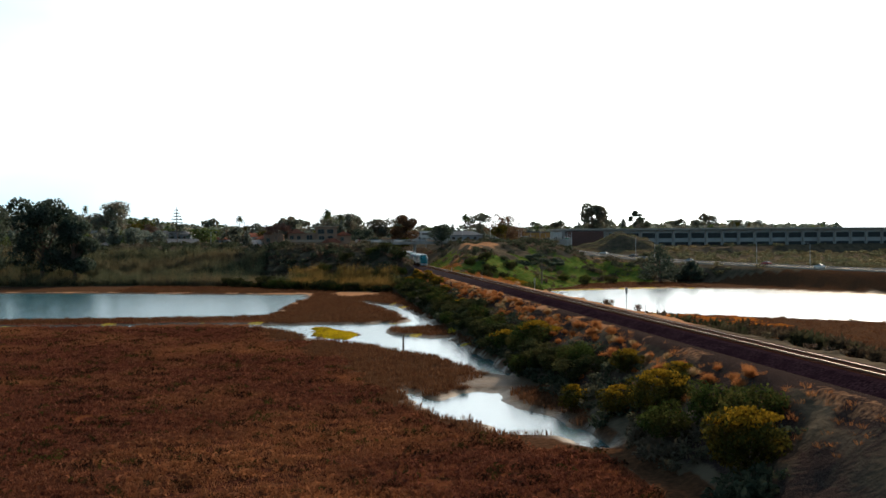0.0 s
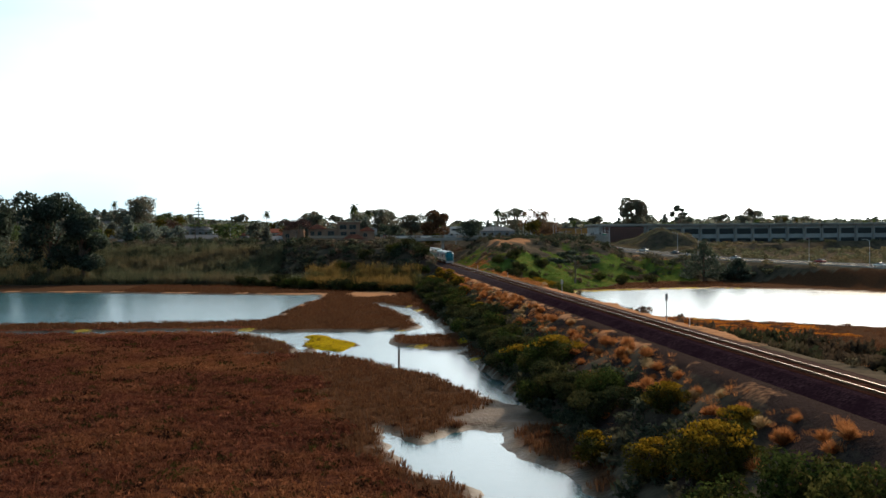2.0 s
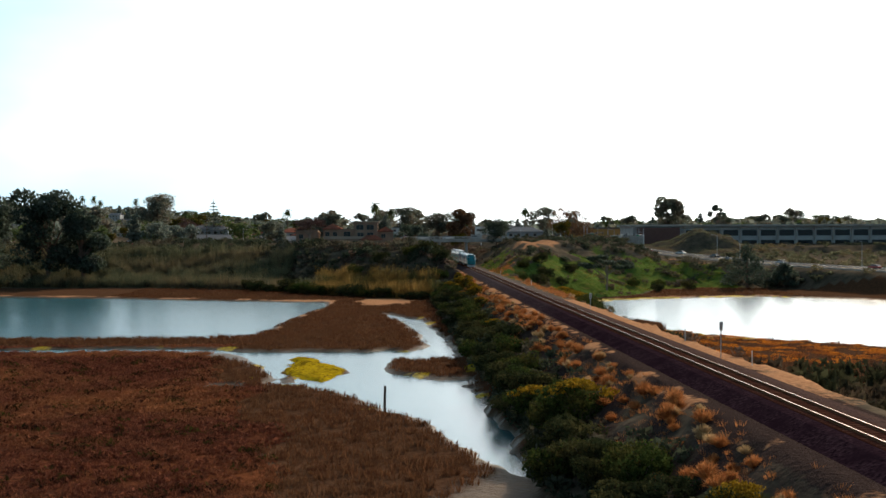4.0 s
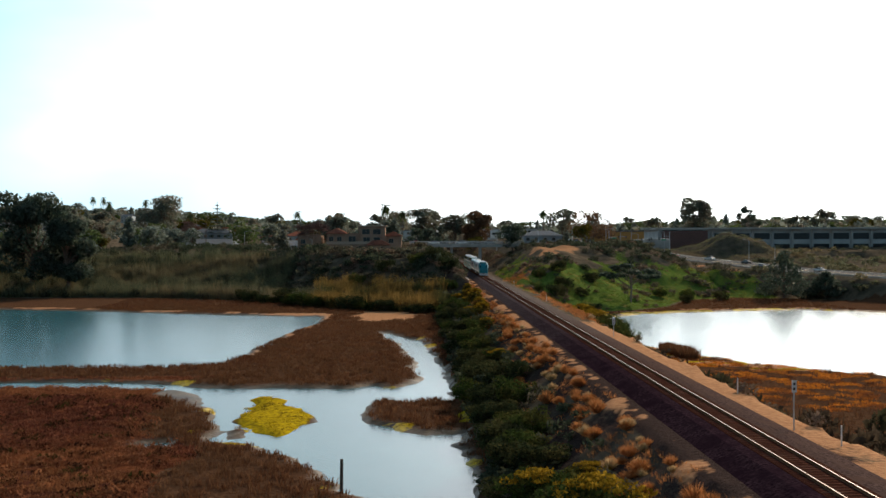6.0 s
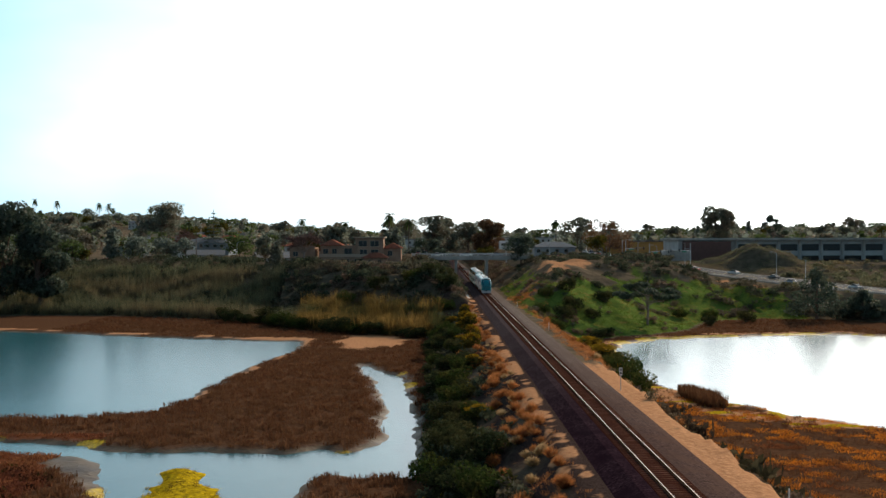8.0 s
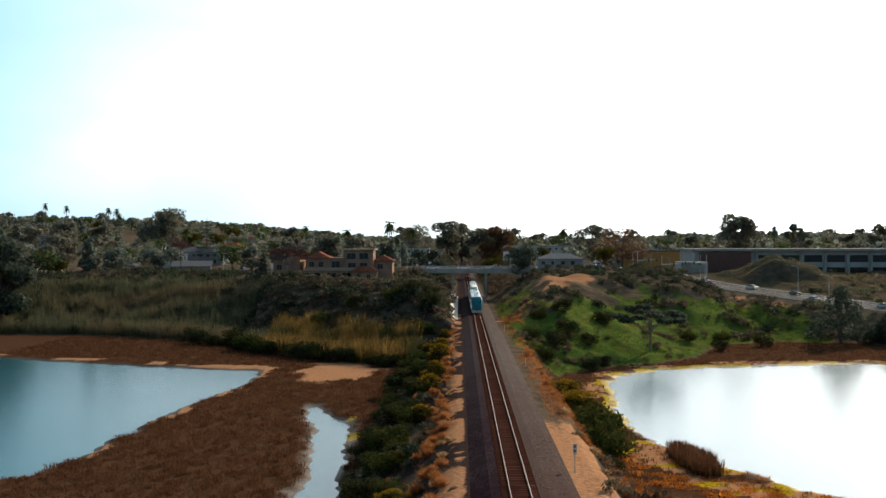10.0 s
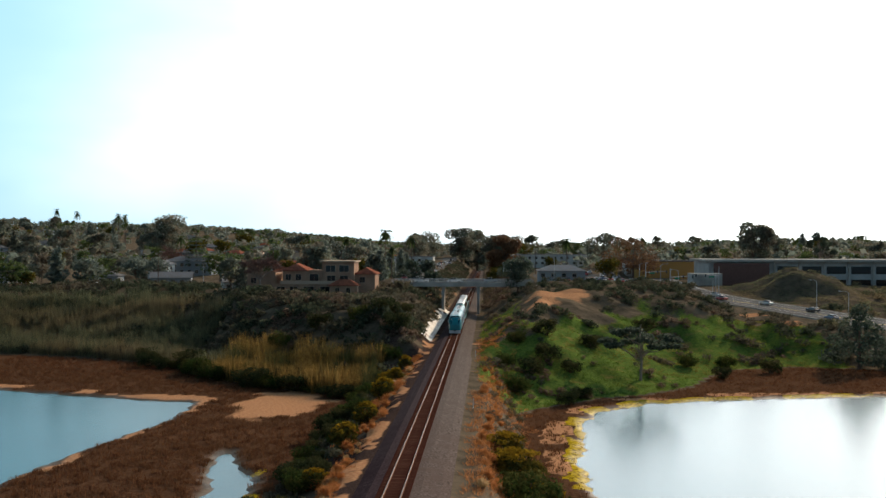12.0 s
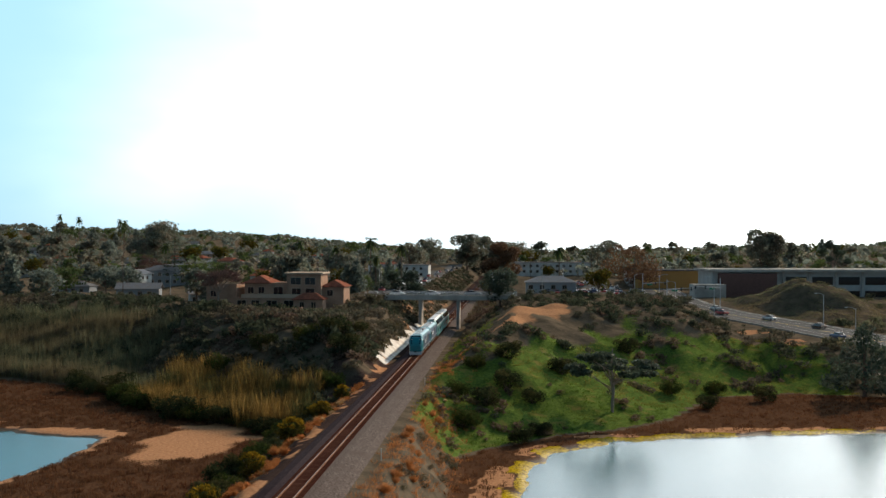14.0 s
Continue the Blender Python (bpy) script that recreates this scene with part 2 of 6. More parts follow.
PALE_CONCRETE = surface("pale_concrete", (0.62, 0.58, 0.52), (0.8, 0.77, 0.72), (0.5, 0.44, 0.38), fine=2, coarse=0.3, rough=0.8)
ASPHALT = surface("asphalt", (0.10, 0.10, 0.10), (0.17, 0.165, 0.16), (0.13, 0.125, 0.12), fine=5, coarse=0.1, rough=0.85, coords="position")
PAINT_WHITE = surface("white_paint", (0.7, 0.7, 0.68), (0.8, 0.8, 0.78), fine=5, rough=0.6)
PAINT_YELLOW = surface("yellow_paint", (0.6, 0.42, 0.05), (0.7, 0.5, 0.08), fine=5, rough=0.6)
TRAIN_BLUE = surface("train_blue", (0.018, 0.055, 0.14), (0.03, 0.075, 0.18), (0.025, 0.06, 0.13), fine=2, coarse=0.4, rough=0.3, relief=0.02)
TRAIN_TEAL = surface("train_teal", (0.0, 0.20, 0.26), (0.01, 0.26, 0.32), (0.02, 0.17, 0.21), fine=2, coarse=0.4, rough=0.3, relief=0.02)
COACH_TEAL = surface("coach_teal", (0.05, 0.26, 0.27), (0.08, 0.32, 0.32), (0.05, 0.2, 0.2), fine=2, coarse=0.4, rough=0.35, relief=0.02)
TRAIN_GREY = surface("roof_grey", (0.45, 0.47, 0.48), (0.6, 0.62, 0.62), (0.35, 0.36, 0.36), fine=3, coarse=0.6, rough=0.45)
TRAIN_DARK = surface("underframe_black", (0.02, 0.02, 0.022), (0.05, 0.05, 0.05), fine=6, rough=0.7)
SILVER = surface("silver_stripe", (0.6, 0.62, 0.62), (0.72, 0.73, 0.73), fine=3, rough=0.35, metal=0.4)
GLASS_DARK, _nt, _b = nodes_of("dark_glass")
_b.inputs["Base Color"].default_value = (0.012, 0.016, 0.02, 1)
_b.inputs["Roughness"].default_value = 0.06
WINDOW = GLASS_DARK
STUCCO = surface("tan_stucco", (0.36, 0.23, 0.165), (0.45, 0.30, 0.22), (0.31, 0.20, 0.145), fine=6, coarse=0.5, rough=0.9)
STUCCO_PALE = surface("pale_stucco", (0.48, 0.36, 0.27), (0.58, 0.45, 0.35), fine=6, rough=0.9)
WALL_WHITE = surface("white_wall", (0.5, 0.5, 0.48), (0.64, 0.64, 0.62), (0.44, 0.42, 0.4), fine=4, coarse=0.3, rough=0.85, rnd=0.15)
WALL_GREY = surface("grey_wall", (0.25, 0.28, 0.30), (0.36, 0.39, 0.41), (0.28, 0.29, 0.3), fine=4, coarse=0.2, rough=0.85, rnd=0.2)
TILE_RED = surface("red_roof_tile", (0.24, 0.085, 0.055), (0.36, 0.14, 0.09), (0.18, 0.07, 0.05), fine=9, coarse=0.9, rough=0.85, rnd=0.15)
ROOF_GREY = surface("grey_shingle", (0.16, 0.16, 0.17), (0.28, 0.28, 0.29), (0.22, 0.20, 0.19), fine=8, coarse=0.5, rough=0.9, rnd=0.3)
ROOF_DARK = surface("dark_roofing", (0.10, 0.10, 0.105), (0.18, 0.18, 0.18), fine=4, rough=0.9)
BARK = surface("bark", (0.09, 0.065, 0.05), (0.20, 0.15, 0.12), fine=5, rough=0.95, relief=0.6, dist=0.05)
BARK_PALE = surface("pale_bark", (0.22, 0.17, 0.14), (0.36, 0.29, 0.25), fine=4, rough=0.95)
POLE_WOOD = surface("pole_timber", (0.10, 0.07, 0.055), (0.17, 0.125, 0.1), fine=6, rough=0.9)
POLE_STEEL = surface("galvanised_steel", (0.45, 0.46, 0.47), (0.58, 0.59, 0.6), fine=4, rough=0.45, metal=0.6)
SIGN_GREEN = surface("green_sign", (0.02, 0.22, 0.12), (0.03, 0.28, 0.15), fine=4, rough=0.5)
SIGN_WHITE = surface("white_sign", (0.72, 0.72, 0.7), (0.82, 0.82, 0.8), fine=4, rough=0.5)
SIGN_BLACK = surface("black_bars", (0.02, 0.02, 0.02), (0.04, 0.04, 0.04), fine=4, rough=0.6)
TYRE = surface("tyre_rubber", (0.015, 0.015, 0.015), (0.03, 0.03, 0.03), fine=8, rough=0.85)
RIM = surface("wheel_rim", (0.4, 0.4, 0.41), (0.55, 0.55, 0.56), fine=8, rough=0.35, metal=0.8)
LEAF_DARK = foliage("dark_leaves", (0.045, 0.065, 0.048), (0.09, 0.115, 0.08), (0.075, 0.09, 0.07), through=0.45, rough=0.6, gloss=0.08)
# leaves of distant trees: the haze is put into their paler, greyer colour
LEAF_FAR_HAZE = foliage("hillside_leaves", (0.11, 0.14, 0.12), (0.18, 0.205, 0.165), (0.15, 0.16, 0.13), through=0.52, coarse=0.03, rough=0.6, gloss=0.08)
LEAF_MID = foliage("mid_leaves", (0.045, 0.075, 0.025), (0.09, 0.125, 0.042), (0.075, 0.09, 0.035), through=0.45, rough=0.6, gloss=0.08)
LEAF_OLIVE = foliage("olive_leaves", (0.038, 0.044, 0.014), (0.08, 0.078, 0.02), (0.12, 0.085, 0.014), coarse=0.5)
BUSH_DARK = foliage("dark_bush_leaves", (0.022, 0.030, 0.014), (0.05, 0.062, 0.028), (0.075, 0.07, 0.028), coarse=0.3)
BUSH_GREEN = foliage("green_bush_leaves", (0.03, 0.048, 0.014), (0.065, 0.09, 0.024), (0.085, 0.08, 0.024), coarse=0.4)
LEAF_GOLD = foliage("golden_tips", (0.22, 0.14, 0.014), (0.34, 0.20, 0.02), rnd=0.4)
LEAF_EUC = foliage("grey_green_leaves", (0.11, 0.13, 0.105), (0.18, 0.195, 0.145), (0.18, 0.15, 0.11), coarse=0.15, through=0.52, rough=0.6, gloss=0.08)
LEAF_BROWN = foliage("brown_leaves", (0.11, 0.06, 0.035), (0.19, 0.11, 0.06), rough=0.6, gloss=0.08)
TWIG_PINK = foliage("bare_twigs", (0.17, 0.10, 0.085), (0.27, 0.165, 0.135), through=0.1)
GRASS_TAN = foliage("tan_grass", (0.30, 0.115, 0.04), (0.52, 0.22, 0.08), through=0.45, rnd=0.4)
GRASS_SEED = foliage("straw_grass", (0.40, 0.27, 0.13), (0.55, 0.38, 0.2), through=0.45, rnd=0.3)
REED_GREEN = foliage("green_reed", (0.085, 0.10, 0.065), (0.18, 0.175, 0.095), (0.20, 0.16, 0.09), coarse=0.05, through=0.45)
REED_GOLD = foliage("golden_reed", (0.19, 0.115, 0.035), (0.42, 0.26, 0.08), (0.065, 0.07, 0.028), coarse=0.13, through=0.45)
MARSH_RED = foliage("rust_marsh_plant", (0.085, 0.030, 0.020), (0.235, 0.080, 0.044), (0.29, 0.115, 0.05), rnd=0.4, coarse=0.04, through=0.3)
MARSH_DARK = foliage("dark_marsh_plant", (0.022, 0.011, 0.008), (0.06, 0.026, 0.014), (0.06, 0.05, 0.014), rnd=0.35, coarse=0.3, through=0.3)
MARSH_BROWN = foliage("brown_marsh_grass", (0.075, 0.032, 0.018), (0.165, 0.075, 0.036), (0.12, 0.058, 0.03), rnd=0.25, coarse=0.08, through=0.4)
MARSH_ORANGE = foliage("orange_marsh_plant", (0.40, 0.12, 0.02), (0.70, 0.25, 0.03), (0.20, 0.07, 0.03), rnd=0.4, coarse=0.15, through=0.45)
GREEN_GRASS = foliage("green_grass", (0.06, 0.11, 0.022), (0.13, 0.20, 0.035), (0.21, 0.19, 0.05), coarse=0.05, through=0.45, rnd=0.2)
MAT_YELLOW = foliage("yellow_mat_plant", (0.30, 0.20, 0.012), (0.66, 0.45, 0.015), (0.14, 0.09, 0.02), coarse=0.5, through=0.35, rnd=0.35)
BRUSH_BROWN = foliage("brown_brush", (0.045, 0.034, 0.024), (0.095, 0.066, 0.042), (0.05, 0.052, 0.026), coarse=0.08)
SCRUB_DARK = foliage("dark_scrub", (0.045, 0.058, 0.038), (0.09, 0.10, 0.062), (0.12, 0.10, 0.072), coarse=0.05)
SCRUB_DRY = foliage("dry_scrub", (0.11, 0.075, 0.055), (0.20, 0.14, 0.105), (0.14, 0.12, 0.07), coarse=0.07)

# ---------------------------------------------------------------- mesh helpers
rng = np.random.default_rng(7)


def mesh_np(name, verts, faces, material=None, smooth=False):
    """A mesh from arrays; all faces have the same number of corners."""
    verts = np.asarray(verts, dtype=np.float32).reshape(-1, 3)
    faces = np.asarray(faces, dtype=np.int32)
    n, k = faces.shape
    me = bpy.data.meshes.new(name)
    me.vertices.add(len(verts))
    me.vertices.foreach_set("co", verts.ravel())
    me.loops.add(n * k)
    me.loops.foreach_set("vertex_index", faces.ravel())
    me.polygons.add(n)
    me.polygons.foreach_set("loop_start", np.arange(0, n * k, k, dtype=np.int32))
    me.polygons.foreach_set("loop_total", np.full(n, k, dtype=np.int32))
    if smooth:
        me.polygons.foreach_set("use_smooth", np.ones(n, dtype=bool))
    me.update(calc_edges=True)
    if material:
        me.materials.append(material)
    return me


class Build:
    """Collects boxes, tubes and plates into one mesh of quads."""

    def __init__(self):
        self.v, self.f = [], []

    def add(self, verts, faces):
        o = len(self.v)
        self.v += [tuple(p) for p in verts]
        self.f += [tuple(o + i for i in f) for f in faces]
        return self

    def box(self, x0, x1, y0, y1, z0, z1):
        return self.add([(x0, y0, z0), (x1, y0, z0), (x1, y1, z0), (x0, y1, z0), (x0, y0, z1), (x1, y0, z1), (x1, y1, z1), (x0, y1, z1)],
                        [(3, 2, 1, 0), (4, 5, 6, 7), (0, 1, 5, 4), (1, 2, 6, 5), (2, 3, 7, 6), (3, 0, 4, 7)])

    def tube(self, pts, radii, sides=6, cap=True):
        pts = [Vector(p) for p in pts]
        rings = []
        for i, p in enumerate(pts):
            d = (pts[min(i + 1, len(pts) - 1)] - pts[max(i - 1, 0)]).normalized()
            u = d.cross(Vector((0, 0, 1)) if abs(d.z) < 0.9 else Vector((1, 0, 0))).normalized()
            w = d.cross(u)
            rings.append([p + (u * math.cos(a) + w * math.sin(a)) * radii[i] for a in [2 * math.pi * k / sides for k in range(sides)]])
        o = len(self.v)
        for r in rings:
            self.v += [tuple(q) for q in r]
        for i in range(len(rings) - 1):
            for k in range(sides):
                a, b = o + i * sides + k, o + i * sides + (k + 1) % sides
                self.f.append((a, a + sides, b + sides, b))
        if cap:
            self.f.append(tuple(o + k for k in range(sides)))
            self.f.append(tuple(o + (len(rings) - 1) * sides + k for k in reversed(range(sides))))
        return self

    def extrude(self, profile, axis, a, b):
        """A closed outline, pushed along an axis from a to b. The outline gives the two other coordinates in order."""
        n = len(profile)
        place = {"x": lambda p, t: (t, p[0], p[1]), "y": lambda p, t: (p[0], t, p[1]), "z": lambda p, t: (p[0], p[1], t)}[axis]
        return self.add([place(p, a) for p in profile] + [place(p, b) for p in profile],
                        [(i, (i + 1) % n, n + (i + 1) % n, n + i) for i in range(n)] + [tuple(range(n - 1, -1, -1)), tuple(range(n, 2 * n))])

    def mesh(self, name, material, smooth=False):
        me = bpy.data.meshes.new(name)
        me.from_pydata(self.v, [], self.f)
        bm = bmesh.new()
        bm.from_mesh(me)
        bmesh.ops.recalc_face_normals(bm, faces=bm.faces)
        bm.to_mesh(me)
        bm.free()
        if smooth:
            me.polygons.foreach_set("use_smooth", np.ones(len(me.polygons), dtype=bool))
        me.materials.append(material)
        return me


def part(name, geometry, material, parent, label="", smooth=False):
    """One mesh object under a thing or a part."""
    me = geometry.mesh(name, material, smooth) if isinstance(geometry, Build) else geometry
    ob = new(name, me)
    ob.parent = parent
    if label:
        ob["label"] = label
    return ob


def thing(name, m, label, category, group="", kind=""):
    ob = new(name)
    ob.empty_display_size = 0.3
    ob.matrix_world = m
    return tagged(ob, label, category, group, kind)


def scatter(base_v, base_f, places, turns, scales, tilt=None):
    """Many copies of a small base mesh as one pair of arrays."""
    base_v = np.asarray(base_v, dtype=np.float32)
    base_f = np.asarray(base_f, dtype=np.int32)
    n = len(places)
    c, s = np.cos(turns), np.sin(turns)
    sc = np.asarray(scales, dtype=np.float32)
    if sc.ndim == 1:
        sc = np.stack([sc, sc, sc], 1)
    v = base_v[None] * sc[:, None]
    x = v[..., 0] * c[:, None] - v[..., 1] * s[:, None]
    y = v[..., 0] * s[:, None] + v[..., 1] * c[:, None]
    v = np.stack([x, y, v[..., 2]], -1) + np.asarray(places, dtype=np.float32)[:, None]
    f = base_f[None] + (np.arange(n) * len(base_v))[:, None, None]
    return v.reshape(-1, 3), f.reshape(-1, base_f.shape[1])


def blades(n, radius, height, width, lean, seed, droop=0.0):
    """A tuft of narrow blades, two triangles each."""
    r = np.random.default_rng(seed)
    v, f = [], []
    for _ in range(n):
        a, q = r.uniform(0, 6.283), radius * math.sqrt(r.uniform())
        b = r.uniform(0, 6.283)
        x, y = q * math.cos(a), q * math.sin(a)
        h = height * r.uniform(0.55, 1.0)
        lx, ly = lean * (0.7 * math.cos(a) + 0.5 * math.cos(b)), lean * (0.7 * math.sin(a) + 0.5 * math.sin(b))
        wx, wy = width * math.cos(b + 1.57), width * math.sin(b + 1.57)
        o = len(v)
        v += [(x - wx, y - wy, -0.05), (x + wx, y + wy, -0.05), (x + lx * 0.5 + wx * 0.8, y + ly * 0.5 + wy * 0.8, h * 0.65),
              (x + lx * 0.5 - wx * 0.8, y + ly * 0.5 - wy * 0.8, h * 0.65), (x + lx, y + ly, h * (1 - droop))]
        f += [(o, o + 1, o + 2), (o, o + 2, o + 3), (o + 3, o + 2, o + 4)]
    return np.array(v), np.array(f)


def leaf_cloud(clumps, count, size, seed, flat=0.0):
    """Leaf quads spread through the outer parts of ellipsoid clumps (x, y, z, rx, ry, rz)."""
    r = np.random.default_rng(seed)
    clumps = np.asarray(clumps, dtype=float)
    w = clumps[:, 3] * clumps[:, 4] + clumps[:, 4] * clumps[:, 5]
    idx = r.choice(len(clumps), count, p=w / w.sum())
    d = r.normal(size=(count, 3))
    d /= np.linalg.norm(d, axis=1)[:, None]
    rad = r.uniform(0.45, 1.0, count) ** 0.5 * r.uniform(0.85, 1.12, count)
    c = clumps[idx, :3] + d * rad[:, None] * clumps[idx, 3:]
    u = r.normal(size=(count, 3))
    u[:, 2] *= 1 - flat
    u /= np.linalg.norm(u, axis=1)[:, None]
    w2 = np.cross(u, d + 0.6 * r.normal(size=(count, 3)))
    w2 /= np.linalg.norm(w2, axis=1)[:, None] + 1e-9
    s = size * r.uniform(0.55, 1.25, count)[:, None]
    a, b = u * s, w2 * s * 0.55
    v = np.stack([c - a, c - b * 0.9, c + a, c + b], 1).reshape(-1, 3)
    return v, np.arange(count * 4).reshape(-1, 4)


# ---------------------------------------------------------------- the lie of the land
def area(text):
    return np.array([[float(q) for q in p.split(",")] for p in text.split()])


def inside(poly, x, y):
    res = np.zeros(x.shape, dtype=bool)
    j = len(poly) - 1
    for i in range(len(poly)):
        (xi, yi), (xj, yj) = poly[i], poly[j]
        cross = ((yi > y) != (yj > y)) & (x < (xj - xi) * (y - yi) / (yj - yi + 1e-12) + xi)
        res ^= cross
        j = i
    return res


def line_distance(poly, x, y, closed=True):
    best = np.full(x.shape, 1e9)
    n = len(poly)
    for i in range(n if closed else n - 1):
        (ax, ay), (bx, by) = poly[i], poly[(i + 1) % n]
        dx, dy = bx - ax, by - ay
        t = np.clip(((x - ax) * dx + (y - ay) * dy) / (dx * dx + dy * dy + 1e-12), 0, 1)
        best = np.minimum(best, np.hypot(x - ax - t * dx, y - ay - t * dy))
    return best


def signed(poly, x, y):
    """Metres inside the outline; negative outside."""
    d = line_distance(poly, x, y)
    return np.where(inside(poly, x, y), d, -d)


def smooth01(t):
    t = np.clip(t, 0, 1)
    return t * t * (3 - 2 * t)


def hills(x, y, scale, seed):
    """Cheap smooth noise from a few turned waves, about -1 to 1."""
    r = np.random.default_rng(seed)
    out = np.zeros(np.shape(x))
    for k in range(7):
        a, ph = r.uniform(0, 6.283, 2)
        f = 6.283 / (scale * r.uniform(0.5, 1.7))
        out = out + np.sin((x * np.cos(a) + y * np.sin(a)) * f + ph + 0.8 * np.sin((x * np.sin(a) - y * np.cos(a)) * f * 0.6 + 2 * ph))
    return out / 4.0


LAKE_WEST = area("-45,347 -62,352 -84,360 -108,371 -147,384 -260,420 -420,400 -420,240 -300,247 -100,247 -60,245 -54,250 -51,258 -50,283 -46.5,309 -44,332")
CREEK = area("-420,232 -64,229 -57,227 -50,223 -37,222 -31,221 -27,223.5 -25,221 -22,223.5 -20,232 -21,242 -22.6,264 -24.5,284 -29,300 -27.6,302 -21,284 -18.6,264 -17.5,244 -17,232 -17,215 -15,208 -15.6,190 -18,182.5 -17.2,172 -15.3,152 -13.6,131 -17,134 -19,142 -23.2,155 -27.3,166.7 -30.7,172 -33,178.6 -41,186 -43.3,197 -47.3,214.6 -51,219 -62,224 -420,228")
POND = area("-31,121 -27,112.5 -22.5,120 -20.5,118.7 -20.8,112.8 -19.4,106 -17,101 -17.5,95.3 -14.8,91 -14,86 -18.5,87 -19.8,92 -23.4,95 -26.8,102.4 -30,112.5")
ISLE = area("-43.5,212.8 -40.2,214.8 -36.1,212.6 -36.7,208.4 -33.8,206.7 -33.4,199.7 -33.9,192.4 -34.1,188.4 -36.2,187.7 -39.6,191.7 -40.9,197.2 -41.0,204.5")
ISLE_SMALL = area("-41.5,190.5 -40.8,191.9 -39.5,190.8 -39.0,187.5 -39.9,186.5")
MUD_SPIT = area("-55.1,215.9 -53.7,219.5 -50.4,220.0 -46.5,211.8 -43.7,200.3 -45.1,200.3 -49.6,209.4")
ISLET = area("-27.7,202.6 -26.3,211.7 -21.6,211.5 -14,208 -14,190 -19.8,187 -23,190.3 -26,194.6")
POOL = area("-48.5,184.5 -46.4,185.3 -45.6,184 -47,182.8")
LAKE_EAST = area("40,235 31.3,244.6 27,255.6 22,270 19.7,287 20.9,307 22.5,324 26,339 36,350 54,357 82,362 105,347 131,306 150,250 170,150 200,-100 110,-100 90,150 74,204")
BLUFF_WEST = area("60,350 -18.4,352 -38,366 -52,380 -59,390 -73,407 -110,424 -144,427 -260,450 -900,470 -900,6000 60,6000")
BLUFF_EAST = area("-60,328 9,328 12.5,330 17.5,340 29,353 38,358 49,370 62,400 79,407 97,402 112,385 140,330 165,260 220,100 900,60 900,6000 -60,6000")
ROAD = area("80,640 75,575 76,535 84,512 99,486 112,446 126,404 141,352 156,298 190,190 240,60")
ROAD_Z = (6.5, 6.0, 5.0, 3.4, 1.6, 0.0, -0.6, -1.2, -1.4, -1.4, -1.4)


def along_road(x, y):
    """Distance to the highway's middle line, and its level there."""
    best, level = np.full(np.shape(x), 1e9), np.zeros(np.shape(x))
    for i in range(len(ROAD) - 1):
        (ax, ay), (bx, by) = ROAD[i], ROAD[i + 1]
        dx, dy = bx - ax, by - ay
        t = np.clip(((x - ax) * dx + (y - ay) * dy) / (dx * dx + dy * dy), 0, 1)
        d = np.hypot(x - ax - t * dx, y - ay - t * dy)
        level = np.where(d < best, ROAD_Z[i] + t * (ROAD_Z[i + 1] - ROAD_Z[i]), level)
        best = np.minimum(best, d)
    return best, level


